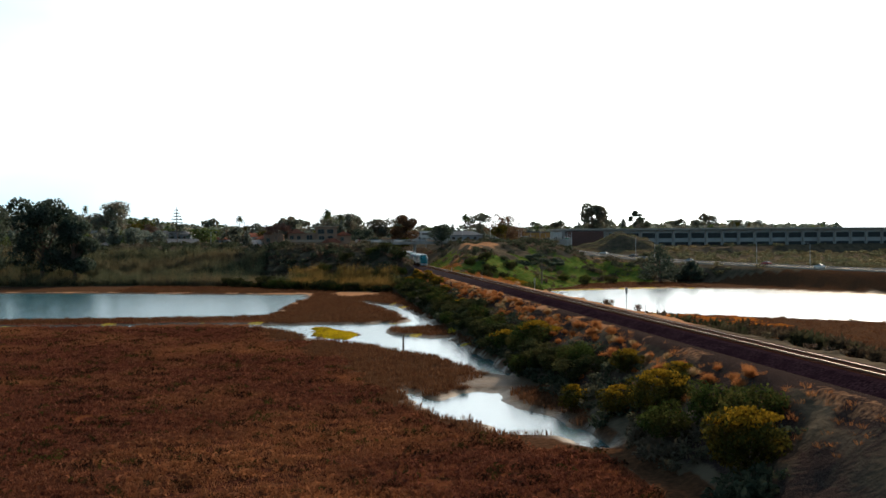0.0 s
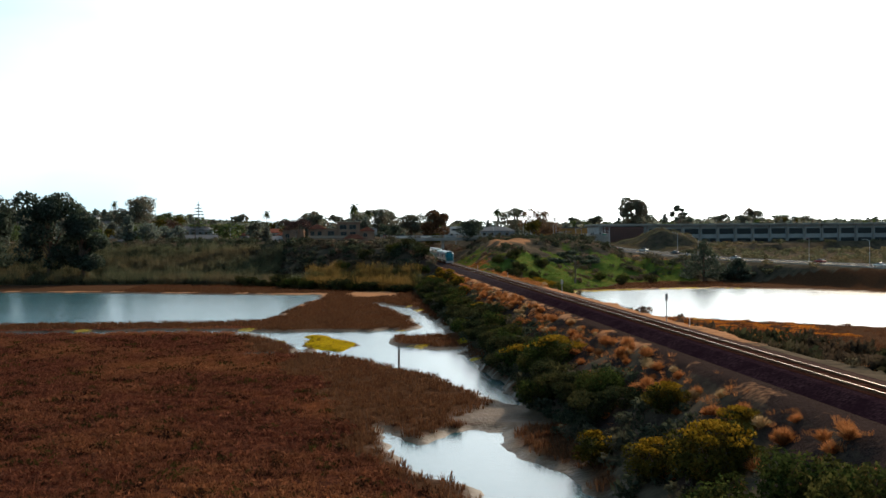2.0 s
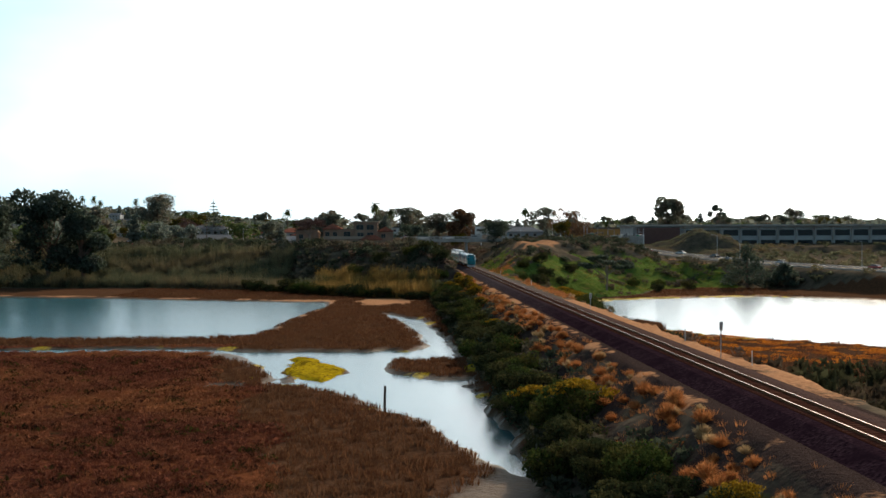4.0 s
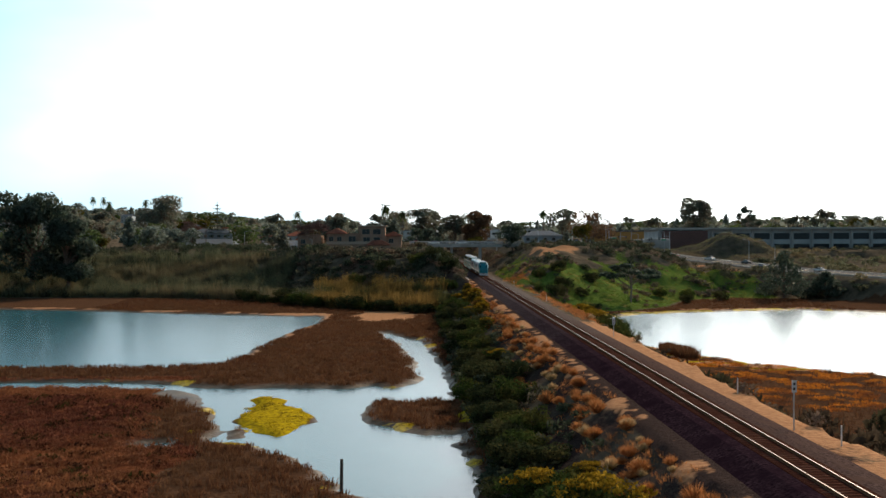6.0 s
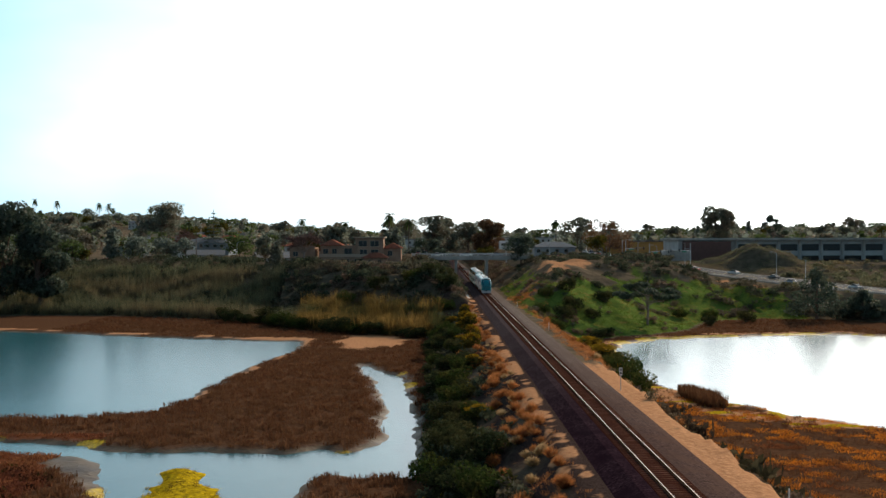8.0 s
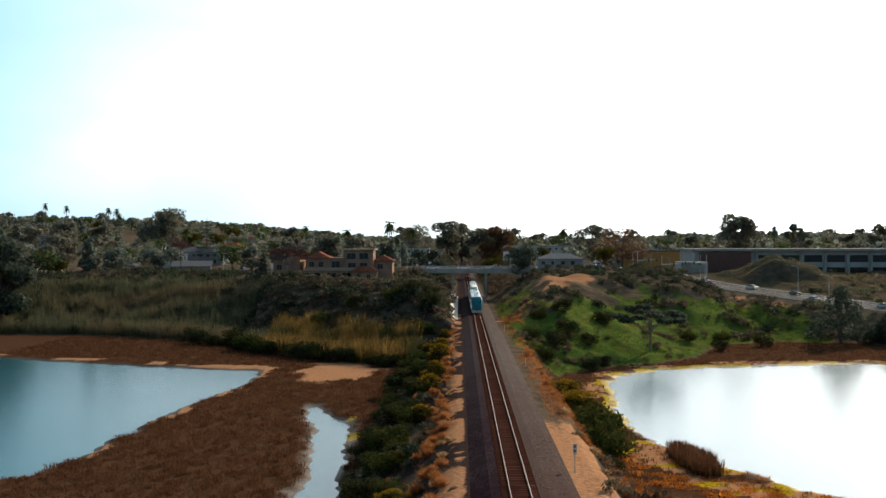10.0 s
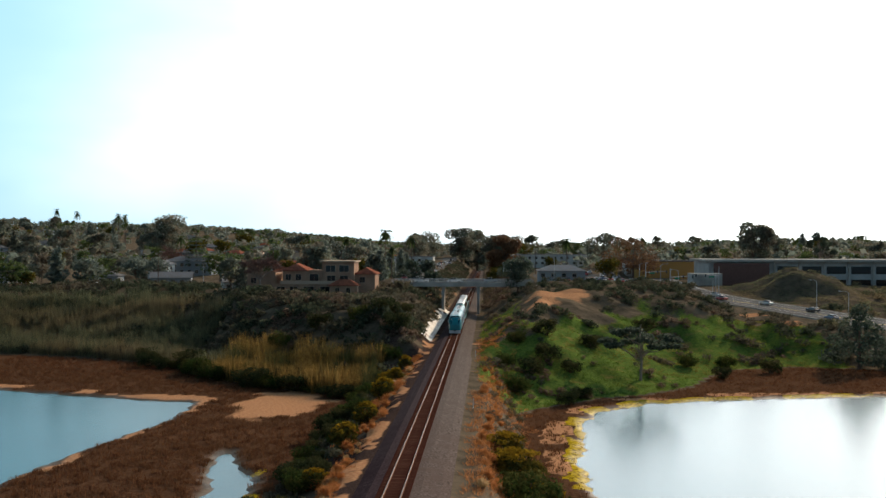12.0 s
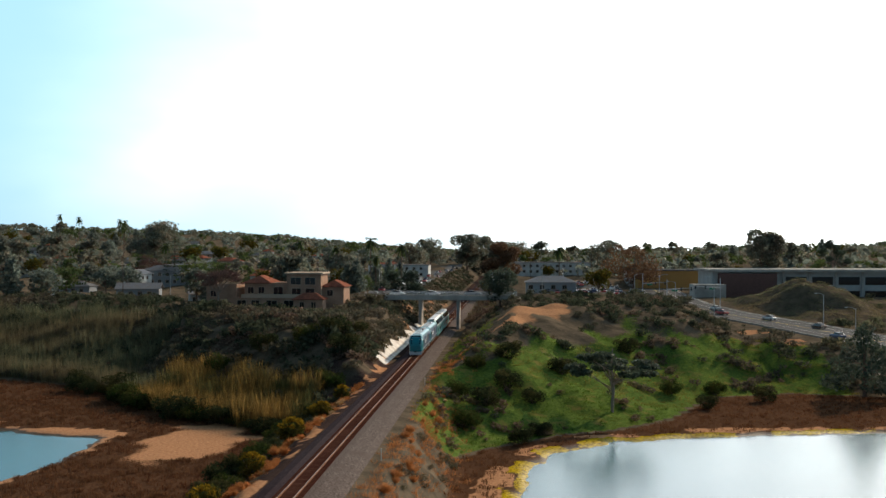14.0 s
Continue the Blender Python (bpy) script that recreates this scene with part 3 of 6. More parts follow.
def lay(x, y):
    """Height of the ground, and the masks of what covers it."""
    x, y = np.asarray(x, dtype=float), np.asarray(y, dtype=float)
    # uneven banks
    wx = x + 0.9 * hills(x, y, 9, 3) + 0.35 * hills(x, y, 2.6, 4)
    wy = y + 0.9 * hills(x, y, 9, 5) + 0.35 * hills(x, y, 2.6, 6)
    z = WATER + 0.42 + 0.10 * hills(x, y, 14, 8) + 0.05 * hills(x, y, 3, 9)
    wet = np.full(x.shape, -50.0)
    near = (y < 480) & (y > -120)
    if near.any():
        q = np.full(x.shape, -50.0)
        nx, ny = wx[near], wy[near]
        creek = np.minimum(signed(CREEK, nx, ny), -np.maximum.reduce([signed(ISLE, nx, ny), signed(ISLE_SMALL, nx, ny) + 0.5, signed(ISLET, nx, ny)]))
        q[near] = np.maximum.reduce([signed(LAKE_WEST, nx, ny), creek, signed(LAKE_EAST, nx, ny), signed(POND, nx, ny), signed(POOL, nx, ny)])
        wet = q
    z = z - smooth01((wet + 2.2) / 3.6) * 0.75
    z = np.where(wet > 1.4, z - np.clip((wet - 1.4) * 0.12, 0, 1.2), z)
    # bluffs
    dw, de = signed(BLUFF_WEST, x, y), signed(BLUFF_EAST, x, y)
    far = np.clip((y - 560) / 900, 0, 1.1)
    top_w = 6.6 + 1.2 * hills(x, y, 60, 11) + far * (9 + 24 * smooth01((-x - 60) / 380)) + 14 * far * smooth01((-x - 420) / 500) + 2.2 * np.exp(-(((x + 24) / 16) ** 2 + ((y - 512) / 22) ** 2))
    rise_w = np.where(x > -60, 42, 58)
    z = np.where((dw > 0) & (x <= 0), WATER + 0.4 + (top_w - WATER - 0.4) * smooth01(dw / rise_w) ** 1.15 + 0.7 * hills(x, y, 12, 12) * smooth01(dw / 12), z)
    dr, level = along_road(x, y)
    top_e = 8.2 + 1.0 * hills(x, y, 50, 13)
    top_e = top_e + (level - 0.6 - top_e) * smooth01((x - 58 - np.clip(y - 470, 0, 60) * 0.25) / 26) * (y < 700)
    top_e = top_e + (8.5 + 2.2 * hills(x, y, 13, 71)) * np.exp(-(((x - 117) / 17) ** 2 + ((y - 537) / 18) ** 2)) + far * (6 + 8 * smooth01((x - 100) / 300))
    rise_e = np.where(x > 80, 34, 58)
    he = WATER + 0.35 + (top_e - WATER - 0.35) * smooth01(de / rise_e) ** 0.92 + 0.8 * hills(x, y, 15, 14) * smooth01(de / 14) * (dr > 14)
    z = np.where((de > 0) & (x > 0), he, z)
    k = smooth01((22 - dr) / 11)
    z = np.where(x > 40, z * (1 - k) + (level - 0.12) * k, z)
    # the railway's bank across the lagoon, and its cutting through the bluffs
    ax = np.abs(x)
    wob = 0.5 * hills(x * 0.3, y, 17, 15)
    shoulder = np.where(x < 0, 5.4, 7.4) + 0.8 * wob
    foot = np.where(x < 0, 16.0 + 1.3 * wob, 13.0 + 1.4 * wob + 6 * smooth01((150 - y) / 60))
    t = np.clip((ax - shoulder) / (foot - shoulder), 0, 1)
    bank = -0.85 - 0.25 * np.clip(ax - 3, 0, 3) * 0.3 - t ** 0.9 * (7.0 - 0.85) + 0.35 * hills(x, y, 6, 16) * (t > 0) * (t < 1)
    z = np.where((ax < foot) & (y < 420), np.maximum(z, bank), z)
    cut = -0.85 + np.clip(ax - np.where(x < 0, 5.2, 6.5), 0, 99) * np.where(x < 0, 0.78, 0.62) + 0.4 * hills(x, y, 7, 17) * (ax > 6)
    cut = np.where(y > 620, cut + (y - 620) * 0.004, cut)
    z = np.where((y > 340) & (ax < 40), np.minimum(z, cut), z)
    z = np.where(ax < 4.2, -0.85, z)

    # covers
    flat = ((dw <= 1) | (x > 0)) & ((de <= 1) | (x < 0)) & (ax > foot - 1) & (y < 480)
    red = flat * smooth01((-29 - x + 3 * hills(x, y, 18, 21) - 0.227 * np.clip(y - 115, 0, 95)) / 4) * (y < 232)
    red = np.maximum(red, flat * (x < -18) * (y < 118) * (wet < -4))
    orange = flat * (x > 0) * smooth01((hills(x, y, 7, 23) + 0.25) * 1.8) * (y < 262) * smooth01((y - 188 + 6 * hills(x, y, 15, 24)) / 14)
    brown = flat * np.clip(1 - red, 0, 1)
    mud = smooth01((wet + 2.0) / 1.6) * (z < WATER + 0.7) * flat
    mud = np.maximum(mud, flat * 0.55 * (y > 119) * smooth01(1.6 - np.abs(signed(area("-18,136 -13.5,131 -14,118 -17,100 -21,106 -20.5,119 -24,124"), x, y) - 2.5) / 2.5))
    sd_isle = signed(ISLE, x, y)
    yellow = smooth01((sd_isle + 1.0) / 1.2)
    mud = mud * smooth01((-sd_isle - 0.4) / 0.8)
    spit = smooth01((signed(MUD_SPIT, x, y) + 0.6 + 0.6 * hills(x, y, 3, 42)) / 1.2)
    mud, red, brown = np.maximum(mud, spit), red * (1 - spit), brown * (1 - spit)
    yellow = np.maximum(yellow, 0.9 * smooth01(1.2 - np.hypot((x + 37) / 5.5, (y - 184.5) / 4.0)))
    yellow = np.maximum(yellow, 0.85 * (wet > -2.6) * (wet < 0.2) * smooth01(hills(x, y, 16, 25) * 2 - 1.1) * (x < -12) * (y < 300) * (y > 140))
    yellow = np.maximum(yellow, (wet > -2.4) * (wet < 0.0) * (x > 15) * (x < 90) * (y > 280) * smooth01(hills(x, y, 13, 26) * 1.5 + 1.3))
    sand = smooth01(1.25 - np.hypot((x + 28.5) / 10, (y - 344) / 22) - 0.25 * hills(x, y, 9, 27)) * (dw < 4) * (wet < -2)
    sand = np.maximum(sand, 0.9 * (wet > -6) * (wet < -1.5) * (x < -40) * (y > 335) * smooth01(hills(x, y, 15, 28) * 2))
    sand = np.maximum(sand, 0.9 * (wet > -5.2) * (wet < -2.0) * (x > 15) * (x < 90) * (y > 285) * smooth01(hills(x, y, 19, 36) * 1.6 + 0.9))
    sand = np.maximum(sand, 0.85 * (wet > -2.4) * (wet < -0.2) * (x < -41) * (x > -66) * (y > 256) * smooth01(hills(x, y, 21, 37) * 1.6 + 0.8))
    bench = (ax > 3.9) & (ax < np.where(x > 0, 8.8, 6.6)) & (y < 420)
    sand = np.maximum(sand, bench * (x > 0) * (0.85 + 0.25 * hills(x, y, 3.5, 38)) * smooth01(1.0 + 0.5 * hills(x, y, 20, 29)) * smooth01((y - 110) / 35) * smooth01((262 - y) / 25))
    sand = np.maximum(sand, bench * (x < 0) * smooth01(0.45 + 0.7 * hills(x, y, 13, 30) + 0.4 * hills(x, y, 3, 41)) * (0.45 + 0.55 * smooth01((y - 110) / 40)))
    rim = (x > 12) & (x < 38) & (y > 234) & (y < 272) & (wet > -9) & (wet < -0.3)
    sand = np.maximum(sand, rim * smooth01(0.9 + hills(x, y, 8, 39)))
    yellow = np.maximum(yellow, rim * smooth01(0.3 + 1.4 * hills(x, y, 7, 40)))
    sand = np.maximum(sand, smooth01(1.3 - np.hypot((x - 26 - (y - 440) * 0.12) / 9, (y - 446) / 20) - 0.3 * hills(x, y, 8, 31)))
    sand = np.maximum(sand, smooth01(1.2 - line_distance(area("5.5,392 10,399 17,408 22,424 24,434"), x, y, False) / 2.2))
    sand = np.maximum(sand, 0.62 * (y > 470) * (y < 640) * (ax > 6) * (ax < 15) * smooth01(0.3 + hills(x, y, 14, 33)))
    sand = np.maximum(sand, smooth01((26 - dr) / 6) * (x > 70) * (x < 100) * (y > 440) * (y < 520) * (z < level - 0.4))
    green = (de > 2) * (x > 0) * (x > 6) * (x < 92) * (y < 450) * smooth01(1.1 - (z + 1.0) / 6.5 + 0.45 * hills(x, y, 14, 34))
    green = np.maximum(green, (de > 0) * (x > 96) * (y > 500) * (y < 570) * 0.3)
    green = np.maximum(green, smooth01(1.2 - np.hypot((x + 22) / 8, (y - 462) / 6)) * 0.9)
    gravel = ((ax < 5.5) & (ax > 3.0)) * 0.9 * np.where(x > 0, smooth01((250 - y) / 40), 1.0)
    gravel = np.where((ax > 3) & (ax < foot - 2) & (y < 420) & (x < 0), np.maximum(gravel, 0.55 + 0.3 * hills(x, y, 9, 35)), gravel)
    c0 = lambda m: np.clip(m, 0, 1)
    return z, (c0(np.maximum(red, orange)), c0(yellow), c0(sand), c0(green)), (c0(brown), c0(mud), c0(gravel), wet)


def ground_z(x, y):
    return lay(np.atleast_1d(x), np.atleast_1d(y))[0]


def steps(*runs):
    out = []
    for a, b, s in runs:
        out += list(np.arange(a, b, s))
    return np.array(out)


xs = np.concatenate([-np.geomspace(1500, 172, 26), steps((-165, -70, 3.0), (-70, 44, 0.8), (44, 120, 2.0), (120, 180, 4.0)), np.geomspace(186, 1500, 26)])
ys = np.concatenate([steps((-160, 56, 8.0), (56, 250, 0.9), (250, 420, 1.3), (420, 570, 2.2), (570, 760, 6.0)), np.geomspace(770, 4300, 34)])
gx, gy = np.meshgrid(xs, ys)
gz, za, zb = lay(gx, gy)
nx_, ny_ = len(xs), len(ys)
ii = (np.arange(ny_ - 1)[:, None] * nx_ + np.arange(nx_ - 1)[None]).ravel()
gme = mesh_np("ground", np.stack([gx.ravel(), gy.ravel(), gz.ravel()], 1), np.stack([ii, ii + 1, ii + nx_ + 1, ii + nx_], 1), GROUND, True)
for nm, z4 in (("zone_a", za), ("zone_b", zb[:3] + (np.ones_like(gx),))):
    at = gme.attributes.new(nm, "FLOAT_COLOR", "POINT")
    at.data.foreach_set("color", np.stack([c.ravel() for c in z4], 1).astype(np.float32).ravel())
tagged(new("ground", gme), "salt marsh, mud banks and scrubby bluffs round a lagoon", "ground", kind="structure")

wv = [(-1500, -160, WATER), (260, -160, WATER), (260, 445, WATER), (-1500, 445, WATER)]
tagged(new("water", mesh_np("water", wv, [(0, 1, 2, 3)], WATER_MAT)), "calm shallow lagoon water reflecting a bright sky", "water", kind="structure")

# ---------------------------------------------------------------- railway
track = thing("railway_track", pose(0, 0, 0), "single railway track with rusty rails on grey ballast", "railway track", kind="structure")
T0, T1 = -150.0, 1150.0
bed = Build()
bed.extrude([(-3.9, -0.95), (4.8, -1.02), (3.8, -0.6), (2.2, -0.24), (0.9, -0.19), (-0.9, -0.19), (-2.2, -0.24)], "y", T0, T1)
bed_ob = part("ballast", bed, BALLAST, track, "grey and purple crushed stone ballast")
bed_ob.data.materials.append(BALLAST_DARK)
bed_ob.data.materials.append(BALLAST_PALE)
# left shoulder takes the darker purple mix, right shoulder the paler one
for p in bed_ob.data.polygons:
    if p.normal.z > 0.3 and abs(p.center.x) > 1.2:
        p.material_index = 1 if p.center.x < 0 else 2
part("stained_ballast", Build().extrude([(-1.5, -0.3), (1.5, -0.3), (1.38, -0.178), (-1.38, -0.178)], "y", T0, T1), STAINED, track, "rust-stained ballast between the rails")
RAIL_SHAPE = [(-0.07, -0.172), (0.07, -0.172), (0.07, -0.158), (0.012, -0.14), (0.012, -0.045), (0.036, -0.034), (0.036, -0.004), (0.03, 0.0), (-0.03, 0.0), (-0.036, -0.004), (-0.036, -0.034), (-0.012, -0.045), (-0.012, -0.14), (-0.07, -0.158)]
for sx in (-0.7535, 0.7535):
    r = part("rail", Build().extrude([(sx + 1.0 * px, pz) for px, pz in RAIL_SHAPE], "y", T0, T1), RAIL_RUST, track)
    r.data.materials.append(RAIL_STEEL)
    for p in r.data.polygons:
        if p.normal.z > 0.5 and p.center.z > -0.01:
            p.material_index = 1
sl = Build()
sl.add([(-1.28, -0.11, -0.33), (1.28, -0.11, -0.33), (1.28, 0.11, -0.33), (-1.28, 0.11, -0.33), (-1.27, -0.10, -0.165), (1.27, -0.10, -0.165), (1.27, 0.10, -0.165), (-1.27, 0.10, -0.165)],
       [(4, 5, 6, 7), (0, 1, 5, 4), (1, 2, 6, 5), (2, 3, 7, 6), (3, 0, 4, 7)])
sleeper_mesh = sl.mesh("sleeper", SLEEPER_MAT)
rest = [y for y in np.arange(60, 700, 0.6) if not 214 <= y < 394]
rv, rf = scatter(sl.v, sl.f[:1] + sl.f[1:], [(0, y, 0) for y in rest], np.zeros(len(rest)), np.ones(len(rest)))
tagged(part("far_sleepers", mesh_np("far_sleepers", rv, rf, SLEEPER_MAT), None, track), kind="stuff")

# ---------------------------------------------------------------- train
TRAIN_Y = 408.0          # the trailing end of the train


def bogie(parent, y, frame_len=3.4):
    b = Build()
    for s in (-1, 1):
        b.box(s * 1.16 - 0.1, s * 1.16 + 0.1, y - frame_len / 2, y + frame_len / 2, 0.48, 0.80)
        b.box(s * 1.16 - 0.14, s * 1.16 + 0.14, y - 0.45, y + 0.45, 0.34, 0.62)
    b.box(-1.1, 1.1, y - 0.3, y + 0.3, 0.5, 0.85)
    bg = part("bogie", b, TRAIN_DARK, parent)
    for dy in (-frame_len * 0.37, frame_len * 0.37):
        w = Build()
        for s in (-1, 1):
            w.tube([(s * 0.69, y + dy, 0.46), (s * 0.83, y + dy, 0.46)], [0.46, 0.46], 14)
        w.tube([(-0.7, y + dy, 0.46), (0.7, y + dy, 0.46)], [0.09, 0.09], 8)
        part("wheelset", w, RAIL_RUST, bg)


def hull(sections, y0, y1, name, material, parent, label="", smooth=False):
    b = Build()
    b.extrude(sections, "y", y0, y1)
    return part(name, b, material, parent, label, smooth)


def loft(rings):
    b = Build()
    n = len(rings[0])
    for r in rings:
        b.v += [tuple(p) for p in r]
    for k in range(len(rings) - 1):
        for i in range(n):
            b.f.append((k * n + i, k * n + (i + 1) % n, (k + 1) * n + (i + 1) % n, (k + 1) * n + i))
    b.f += [tuple(range(n - 1, -1, -1)), tuple((len(rings) - 1) * n + i for i in range(n))]
    return b


def locomotive(at_y):
    t = thing("locomotive", pose(0, at_y, 0), "blue and teal diesel locomotive with sloped cab on the track", "locomotive", "train")
    side = [(-1.5, 1.25), (1.5, 1.25), (1.5, 3.55), (1.28, 4.05), (0.8, 4.3), (-0.8, 4.3), (-1.28, 4.05), (-1.5, 3.55)]
    hull([(px, pz) for px, pz in side], 2.7, 21.2, "body", TRAIN_BLUE, t)
    hull([(-1.515, 3.3), (-1.5, 3.3), (-1.285, 4.065), (-0.805, 4.315), (0.805, 4.315), (1.285, 4.065), (1.5, 3.3), (1.515, 3.3), (1.31, 4.08), (0.82, 4.335), (-0.82, 4.335), (-1.31, 4.08)], 2.7, 20.9, "roof_panel", TRAIN_TEAL, t, "teal roof edge")
    # cab: rings shrink towards the sloped nose
    rings = []
    for yy, w, lo, hi in ((2.7, 1.5, 1.25, 4.3), (1.9, 1.5, 1.1, 4.25), (1.0, 1.42, 0.95, 3.75), (0.35, 1.3, 0.9, 2.7), (0.05, 1.15, 0.9, 2.1)):
        h = hi - lo
        rings.append([(-w, yy, lo), (w, yy, lo), (w, yy, lo + h * 0.72), (w * 0.86, yy, lo + h * 0.92), (w * 0.55, yy, hi), (-w * 0.55, yy, hi), (-w * 0.86, yy, lo + h * 0.92), (-w, yy, lo + h * 0.72)])
    cab = part("cab", loft(rings), TRAIN_TEAL, t, "rounded teal cab")
    ws = Build()
    ws.add([(-1.08, 1.03, 3.42), (1.08, 1.03, 3.42), (0.98, 0.40, 2.42), (-0.98, 0.40, 2.42), (-1.0, 1.62, 4.02), (1.0, 1.62, 4.02)], [(3, 2, 1, 0), (0, 1, 5, 4)])
    for i, p in enumerate(ws.v):
        ws.v[i] = (p[0], p[1] - 0.14, p[2] + 0.10)
    part("windscreen", ws, GLASS_DARK, cab)
    for s in (-1, 1):
        lb = Build().box(s * 0.86 - 0.14, s * 0.86 + 0.14, 0.10, 0.32, 1.72, 1.92)
        lamp = part("tail_light", lb, TAIL_RED, cab, "red tail light")
        part("headlight", Build().box(s * 0.78 - 0.16, s * 0.78 + 0.16, 0.78, 0.98, 3.34, 3.44), SIGN_WHITE, cab)
        sg = Build().box(s * 1.503 - 0.004, s * 1.503 + 0.004, 1.95, 2.6, 2.7, 3.4)
        part("side_window", sg, GLASS_DARK, cab)
        mr = Build().box(s * 1.62 - 0.1, s * 1.62 + 0.1, 2.72, 2.86, 2.5, 3.2)
        part("mirror", mr, SILVER, cab)
        part("stripe", Build().box(s * 1.508 - 0.006, s * 1.508 + 0.006, 2.75, 21.1, 1.40, 1.52), SILVER, t)
        part("door", Build().box(s * 1.506 - 0.006, s * 1.506 + 0.006, 11.4, 12.3, 1.6, 3.3), TRAIN_DARK, t)
        vent = part("grille", Build().box(s * 1.506 - 0.007, s * 1.506 + 0.007, 12.8, 14.6, 2.2, 3.4), TRAIN_DARK, t)
        word = Build()
        for k in range(7):
            word.box(s * 1.511 - 0.004, s * 1.511 + 0.004, 6.6 + k * 0.55, 7.0 + k * 0.55, 2.45, 3.0)
        word.box(s * 1.511 - 0.004, s * 1.511 + 0.004, 6.6, 10.3, 2.14, 2.26)
        part("lettering", word, SIGN_WHITE, t, "white lettering shown as plain bars")
    part("plow", Build().add([(-1.35, 0.25, 0.95), (1.35, 0.25, 0.95), (1.25, -0.1, 0.22), (-1.25, -0.1, 0.22), (-1.35, 0.5, 0.95), (1.35, 0.5, 0.95), (1.25, 0.3, 0.22), (-1.25, 0.3, 0.22)], [(0, 1, 2, 3), (4, 7, 6, 5), (0, 4, 5, 1), (3, 2, 6, 7), (0, 3, 7, 4), (1, 5, 6, 2)]), SILVER, t, "pale pilot plate")
    part("coupler", Build().box(-0.18, 0.18, -0.25, 0.5, 0.75, 1.05), TRAIN_DARK, t)
    part("underframe", Build().box(-1.42, 1.42, 0.6, 21.3, 0.95, 1.25), TRAIN_DARK, t)
    part("fuel_tank", Build().extrude([(-1.35, 0.95), (1.35, 0.95), (1.35, 0.5), (1.05, 0.3), (-1.05, 0.3), (-1.35, 0.5)], "y", 8.2, 13.4), TRAIN_DARK, t)
    for k, yy in enumerate((5.2, 9.6, 12.2, 16.5, 19.0)):
        part("roof_hatch", Build().box(-0.62, 0.62, yy, yy + (1.6 if k % 2 else 2.3), 4.3, 4.44), TRAIN_GREY, t)
    for yy in (14.2, 15.2):
        part("exhaust", Build().tube([(0.35, yy, 4.3), (0.35, yy, 4.75)], [0.12, 0.1], 8), TRAIN_DARK, t)
    for yy in (4.4, 17.2):
        bogie(t, yy)
    return t


def coach(at_y):
    t = thing("passenger_coach", pose(0, at_y, 0), "teal double-deck passenger coach with dark windows and pale stripe", "train car", "train")
    side = [(-1.5, 0.55), (1.5, 0.55), (1.5, 3.5), (1.12, 4.55), (0.7, 4.85), (-0.7, 4.85), (-1.12, 4.55), (-1.5, 3.5)]
    hull(side, 3.4, 22.4, "body", COACH_TEAL, t)
    for a, b in ((0.25, 3.4), (22.4, 25.55)):
        end = [[(px, a, 0.95 if pz < 1 else pz - (0.35 if pz > 4 else 0) * (a < 1 or a > 25)) for px, pz in side], [(px, b, 0.95 if pz < 1 else pz - (0.35 if pz > 4 else 0) * (b < 1 or b > 25)) for px, pz in side]]
        part("end_section", loft(end), COACH_TEAL, t)
    hull([(-1.0, 4.68), (1.0, 4.68), (0.72, 4.92), (-0.72, 4.92)], 1.2, 24.6, "roof", TRAIN_GREY, t, "pale grey roof")
    for s in (-1, 1):
        part("stripe", Build().box(s * 1.506 - 0.006, s * 1.506 + 0.006, 0.4, 25.4, 3.05, 3.45), SILVER, t, "pale stripe")
        up = Build()
        up.add([(s * 1.505, 1.6, 3.52), (s * 1.505, 24.2, 3.52), (s * 1.14, 24.2, 4.54), (s * 1.14, 1.6, 4.54), (s * 1.47, 1.6, 3.52), (s * 1.47, 24.2, 3.52), (s * 1.10, 24.2, 4.50), (s * 1.10, 1.6, 4.50)], [(0, 1, 2, 3), (7, 6, 5, 4), (0, 4, 5, 1), (3, 2, 6, 7), (0, 3, 7, 4), (1, 5, 6, 2)])
        for i, p in enumerate(up.v):
            up.v[i] = (p[0] + s * 0.012, p[1], p[2])
        part("upper_window_band", up, GLASS_DARK, t)
        for k in range(6):
            y0 = 4.2 + k * 3.0
            if k in (1, 4):
                part("door", Build().box(s * 1.508 - 0.008, s * 1.508 + 0.008, y0, y0 + 1.5, 0.75, 2.75), TRAIN_TEAL, t)
            else:
                part("window", Build().box(s * 1.506 - 0.006, s * 1.506 + 0.006, y0, y0 + 2.2, 1.5, 2.4), GLASS_DARK, t)
    part("underframe", Build().box(-1.3, 1.3, 0.4, 25.4, 0.55, 0.95), TRAIN_DARK, t)
    for yy in (2.6, 23.2):
        bogie(t, yy, 2.6)
    part("gangway", Build().box(-0.6, 0.6, -0.15, 0.3, 0.95, 3.2), TRAIN_DARK, t)
    return t


TAIL_RED, _nt, _b = nodes_of("tail_light_red")
_b.inputs["Base Color"].default_value = (0.6, 0.02, 0.01, 1)
_b.inputs["Emission Color"].default_value = (1.0, 0.05, 0.02, 1)
_b.inputs["Emission Strength"].default_value = 4.0
loco = locomotive(TRAIN_Y)
copy_thing(loco, pose(0, TRAIN_Y + 21.8, 0))
car = coach(TRAIN_Y + 43.8)
copy_thing(car, pose(0, TRAIN_Y + 43.8 + 25.9, 0))

